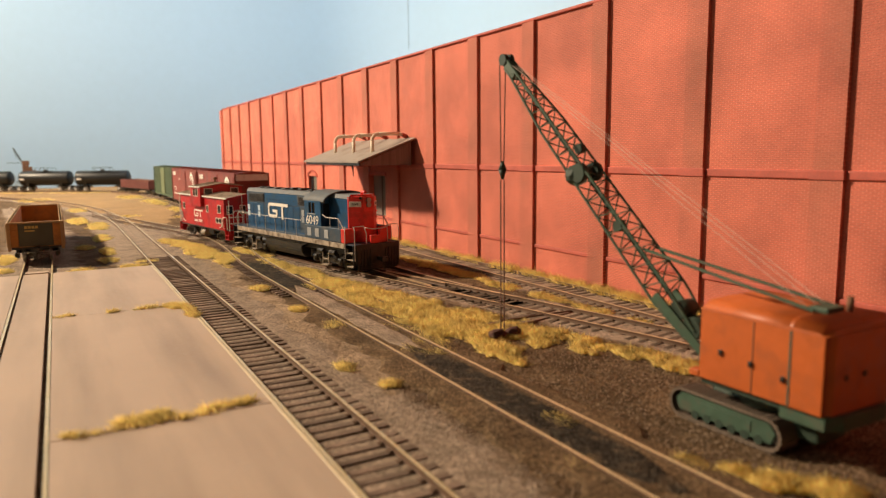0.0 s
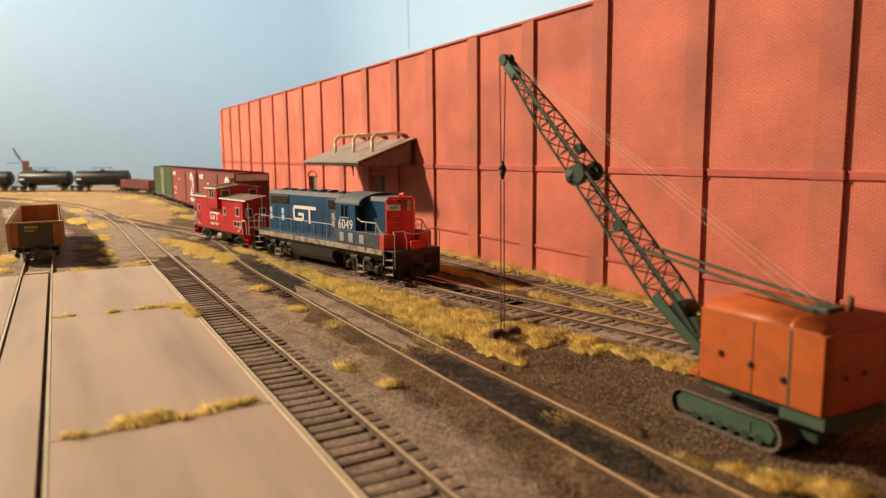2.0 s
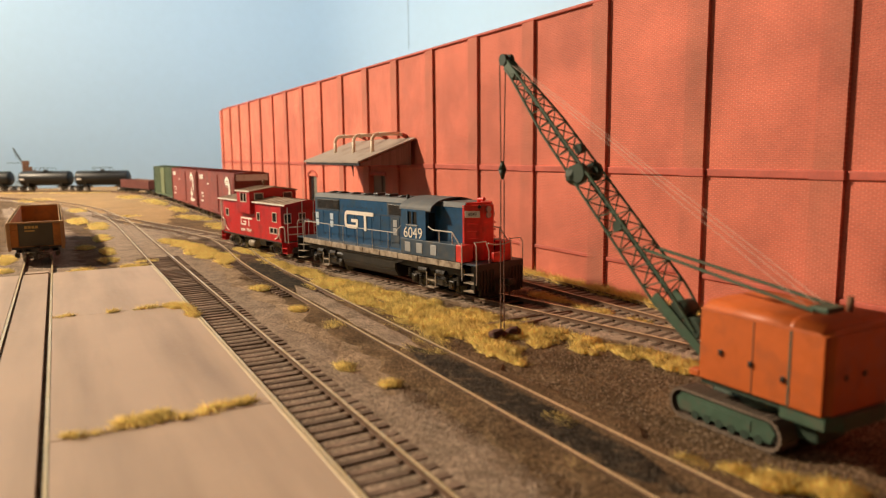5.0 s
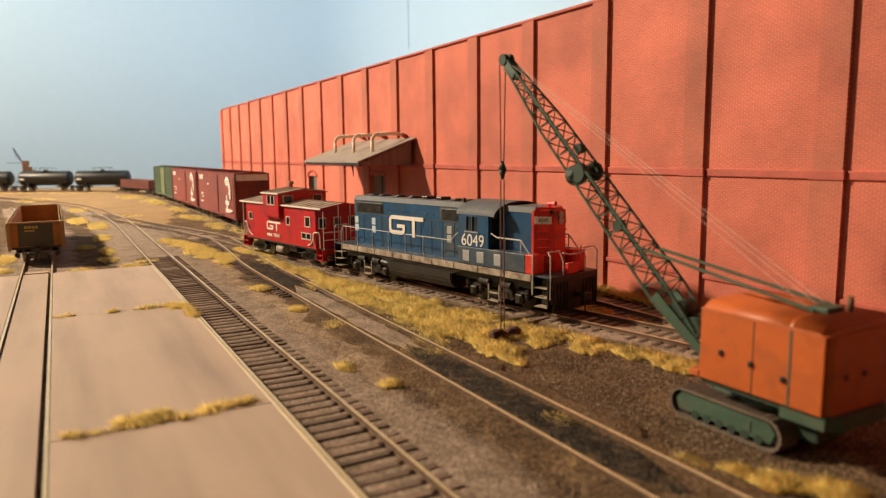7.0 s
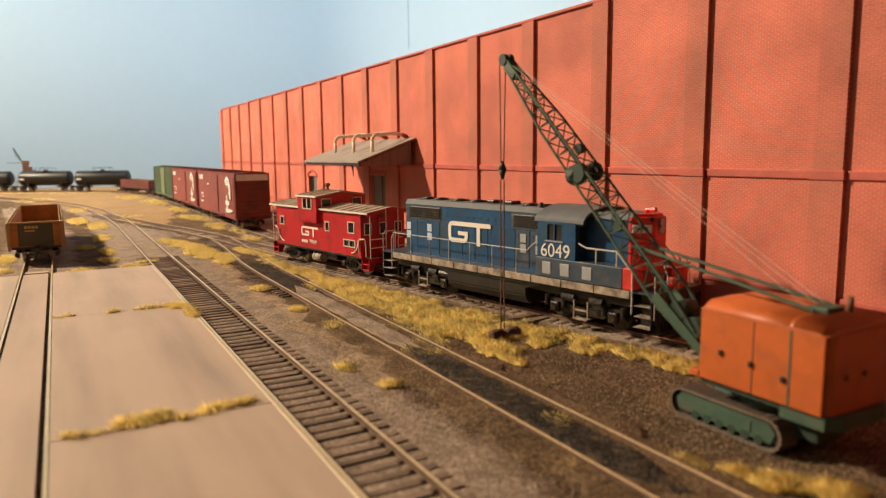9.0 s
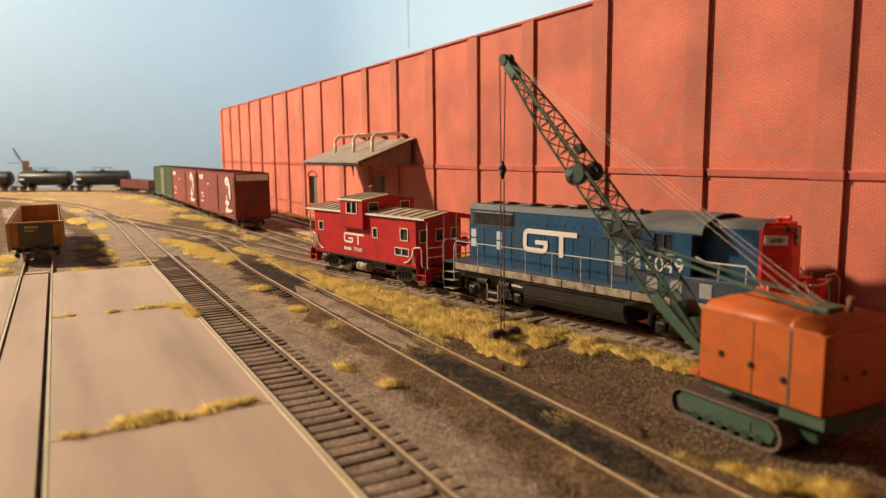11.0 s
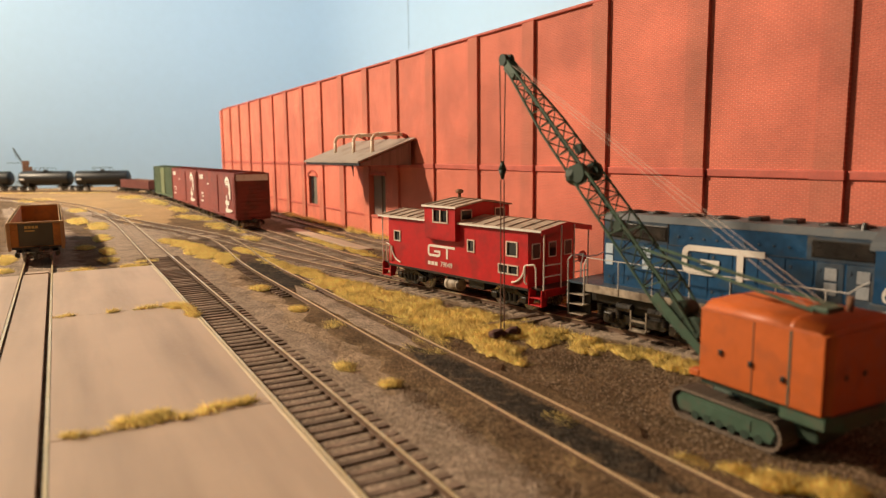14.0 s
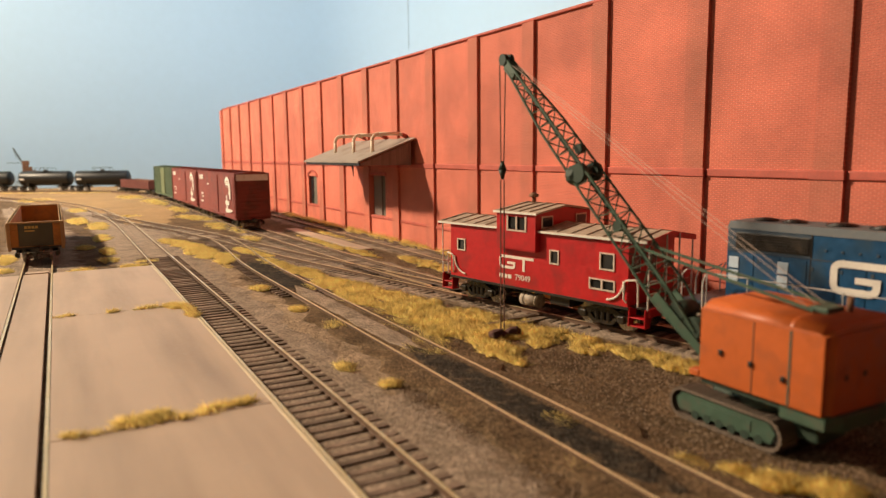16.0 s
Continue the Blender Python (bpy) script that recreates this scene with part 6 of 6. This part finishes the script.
grass("dry grass growing out of a paving joint", [(2.2, 17.9, 2.4, 0.07, 0), (1.35, 18.25, 0.62, 0.26, 2), (1.75, 18.3, 0.3, 0.3, 0), (3.45, 18.2, 0.75, 0.24, 2), (4.05, 18.25, 0.45, 0.25, 0), (-0.05, 18.0, 0.42, 0.28, 0), (4.15, 31.9, 0.45, 0.5, 0), (4.5, 30.3, 0.18, 1.0, 0), (3.2, 32.2, 0.9, 0.12, 0), (-0.2, 32.3, 0.35, 0.25, 0), (1.6, 32.2, 0.28, 0.15, 0)], 0.26, 1000, z=-0.012, seed=6)
grass("dry grass tufts round the gondola track", [(1.6, 83, 1.0, 4.0, 0), (3.1, 76, 0.9, 4.0, 0), (2.9, 64, 0.6, 3.0, 0), (2.8, 55, 0.5, 2.0, 0), (2.6, 50, 0.6, 1.2, 0), (1.2, 46.3, 0.9, 0.6, 0), (3.6, 46.5, 0.8, 0.6, 0), (-3.2, 48.5, 0.5, 1.2, 0), (-3.4, 54, 0.6, 3, 0), (1.5, 58, 0.6, 1.0, 0), (4.6, 48.2, 0.7, 0.5, 0)], 0.26, 480, seed=7)
grass("dry grass between the lead and warehouse siding", [(19.5, 38, 0.7, 3.2, 0), (19.6, 33, 0.7, 2.6, 0), (19.4, 29, 0.6, 1.8, 0), (19.6, 25.8, 0.55, 1.6, 0), (19.7, 22.6, 0.45, 1.2, 0), (19.9, 19.8, 0.4, 1.0, 0), (18.0, 45, 0.5, 3.5, 0), (17.4, 51, 0.4, 5, 0), (19.9, 57, 0.3, 6, 0)], 0.2, 520, seed=8)
grass("low dry grass along the foot of the wall", [(22.2, 14.5 + 6 * i, 0.20, 3.2, 0) for i in range(11)] + [(22.3, 28.5, 0.25, 2.4, 0), (22.25, 24, 0.3, 3.0, 0), (22.3, 18, 0.3, 3.0, 0)], 0.62, 1100, seed=9)
grass("faint dry grass across the far sandy field", [(7.2, 86.5, 1.2, 1.6, 0), (13.0, 80, 1.3, 5, 10), (13.2, 95, 1.2, 6, 0), (12.6, 113, 1.6, 8, 0), (13.2, 70, 1.0, 4, 0), (14.2, 64.5, 0.8, 3, 0), (13.6, 57, 0.6, 2.4, 0), (-3.5, 128, 2.5, 5, 0), (2.0, 101, 1.2, 4, 0), (10.5, 128, 2.2, 6, 0), (4.5, 150, 9, 1.0, -25), (-10, 158, 9, 1.0, -25)], 0.24, 170, seed=10)

# ---- loose stones in the ballast ----
rng = np.random.default_rng(21)
V, F = [], []
octa = np.array([(1, 0, 0), (-1, 0, 0), (0, 1, 0), (0, -1, 0), (0, 0, 1), (0, 0, -1)], float)
tri = [(0, 2, 4), (2, 1, 4), (1, 3, 4), (3, 0, 4), (2, 0, 5), (1, 2, 5), (3, 1, 5), (0, 3, 5)]
for y0, y1, n in ((6, 16, 24000), (16, 28, 26000), (28, 60, 26000)):
    c = np.stack([rng.uniform(6.2, 22.2, n), rng.uniform(y0, y1, n), np.full(n, GZ - 0.006)], 1)
    r = rng.uniform(0.012, 0.034, n) ** 1.0 * (1 + (c[:, 1] - y0) / 60)
    o = octa[None] * rng.uniform(0.6, 1.3, (n, 6, 1)) * r[:, None, None] * np.array((1, 1, 0.6)) + c[:, None]
    F.append((np.array(tri)[None] + sum(len(q) for q in V) + 6 * np.arange(n)[:, None, None]).reshape(-1, 3))
    V.append((o * K).reshape(-1, 3))
V, F = np.concatenate(V).tolist(), np.concatenate(F).tolist()
me = bpy.data.meshes.new("gravel")
me.from_pydata(V, [], F)
M_STONE = mat("mixed_gravel", (0.25, 0.178, 0.12), 0.95, var=0.3, bump=0, island=0.75, spec=0.1)
me.materials.append(M_STONE)
tagged(new("gravel", me), "fine mixed brown gravel scattered over the yard", "gravel", kind="stuff")



# ---- motion of the train ----
S4 = [(0.0, C4[-1][0], C4[-1][1])]
for (xa, ya), (xb, yb) in zip(C4[::-1][:-1], C4[::-1][1:]):
    S4.append((S4[-1][0] + math.hypot(xb - xa, yb - ya), xb, yb))
_s, _x, _y = (np.array([r[i] for r in S4]) for i in range(3))
ZERO = float(np.interp(-17.13, -_y, _s))   # distance of the reference point along the lead


def on_lead(u):
    s = u + ZERO
    return Vector((float(np.interp(s, _s, _x)), float(np.interp(s, _s, _y)), 0))


def car_pose(u, half):
    a, b = on_lead(u - half), on_lead(u + half)
    c, d = (a + b) / 2, b - a
    return P(c.x, c.y, 0, 0, 0, math.degrees(math.atan2(d.y, d.x)))


RUN = [(0, -26.55), (1, -24.9), (2, -23.0), (3, -21.05), (4, -19.1), (5.2, -16.65), (6.5, -13.95), (7, -12.85), (8, -10.58), (9, -8.2), (10.2, -5.4), (11.5, -2.27), (12, -1.06), (13, 1.35), (14, 3.8), (15, 6.22), (16, 8.55)]


def motions():
    walk(locomotive, [(t, car_pose(u, 4.72)) for t, u in RUN])
    walk(caboose, [(t, car_pose(u - 14.6, 3.37)) for t, u in RUN])
    # wheels roll
    for w, x, r in WHEELS:
        walk(w, [(t, P(x, 0, r, 0, math.degrees((np.interp(t, [a for a, b in RUN], [b for a, b in RUN]) + 26.55) / r), 0)) for t in np.arange(0, 16.01, 0.25)])


motions()
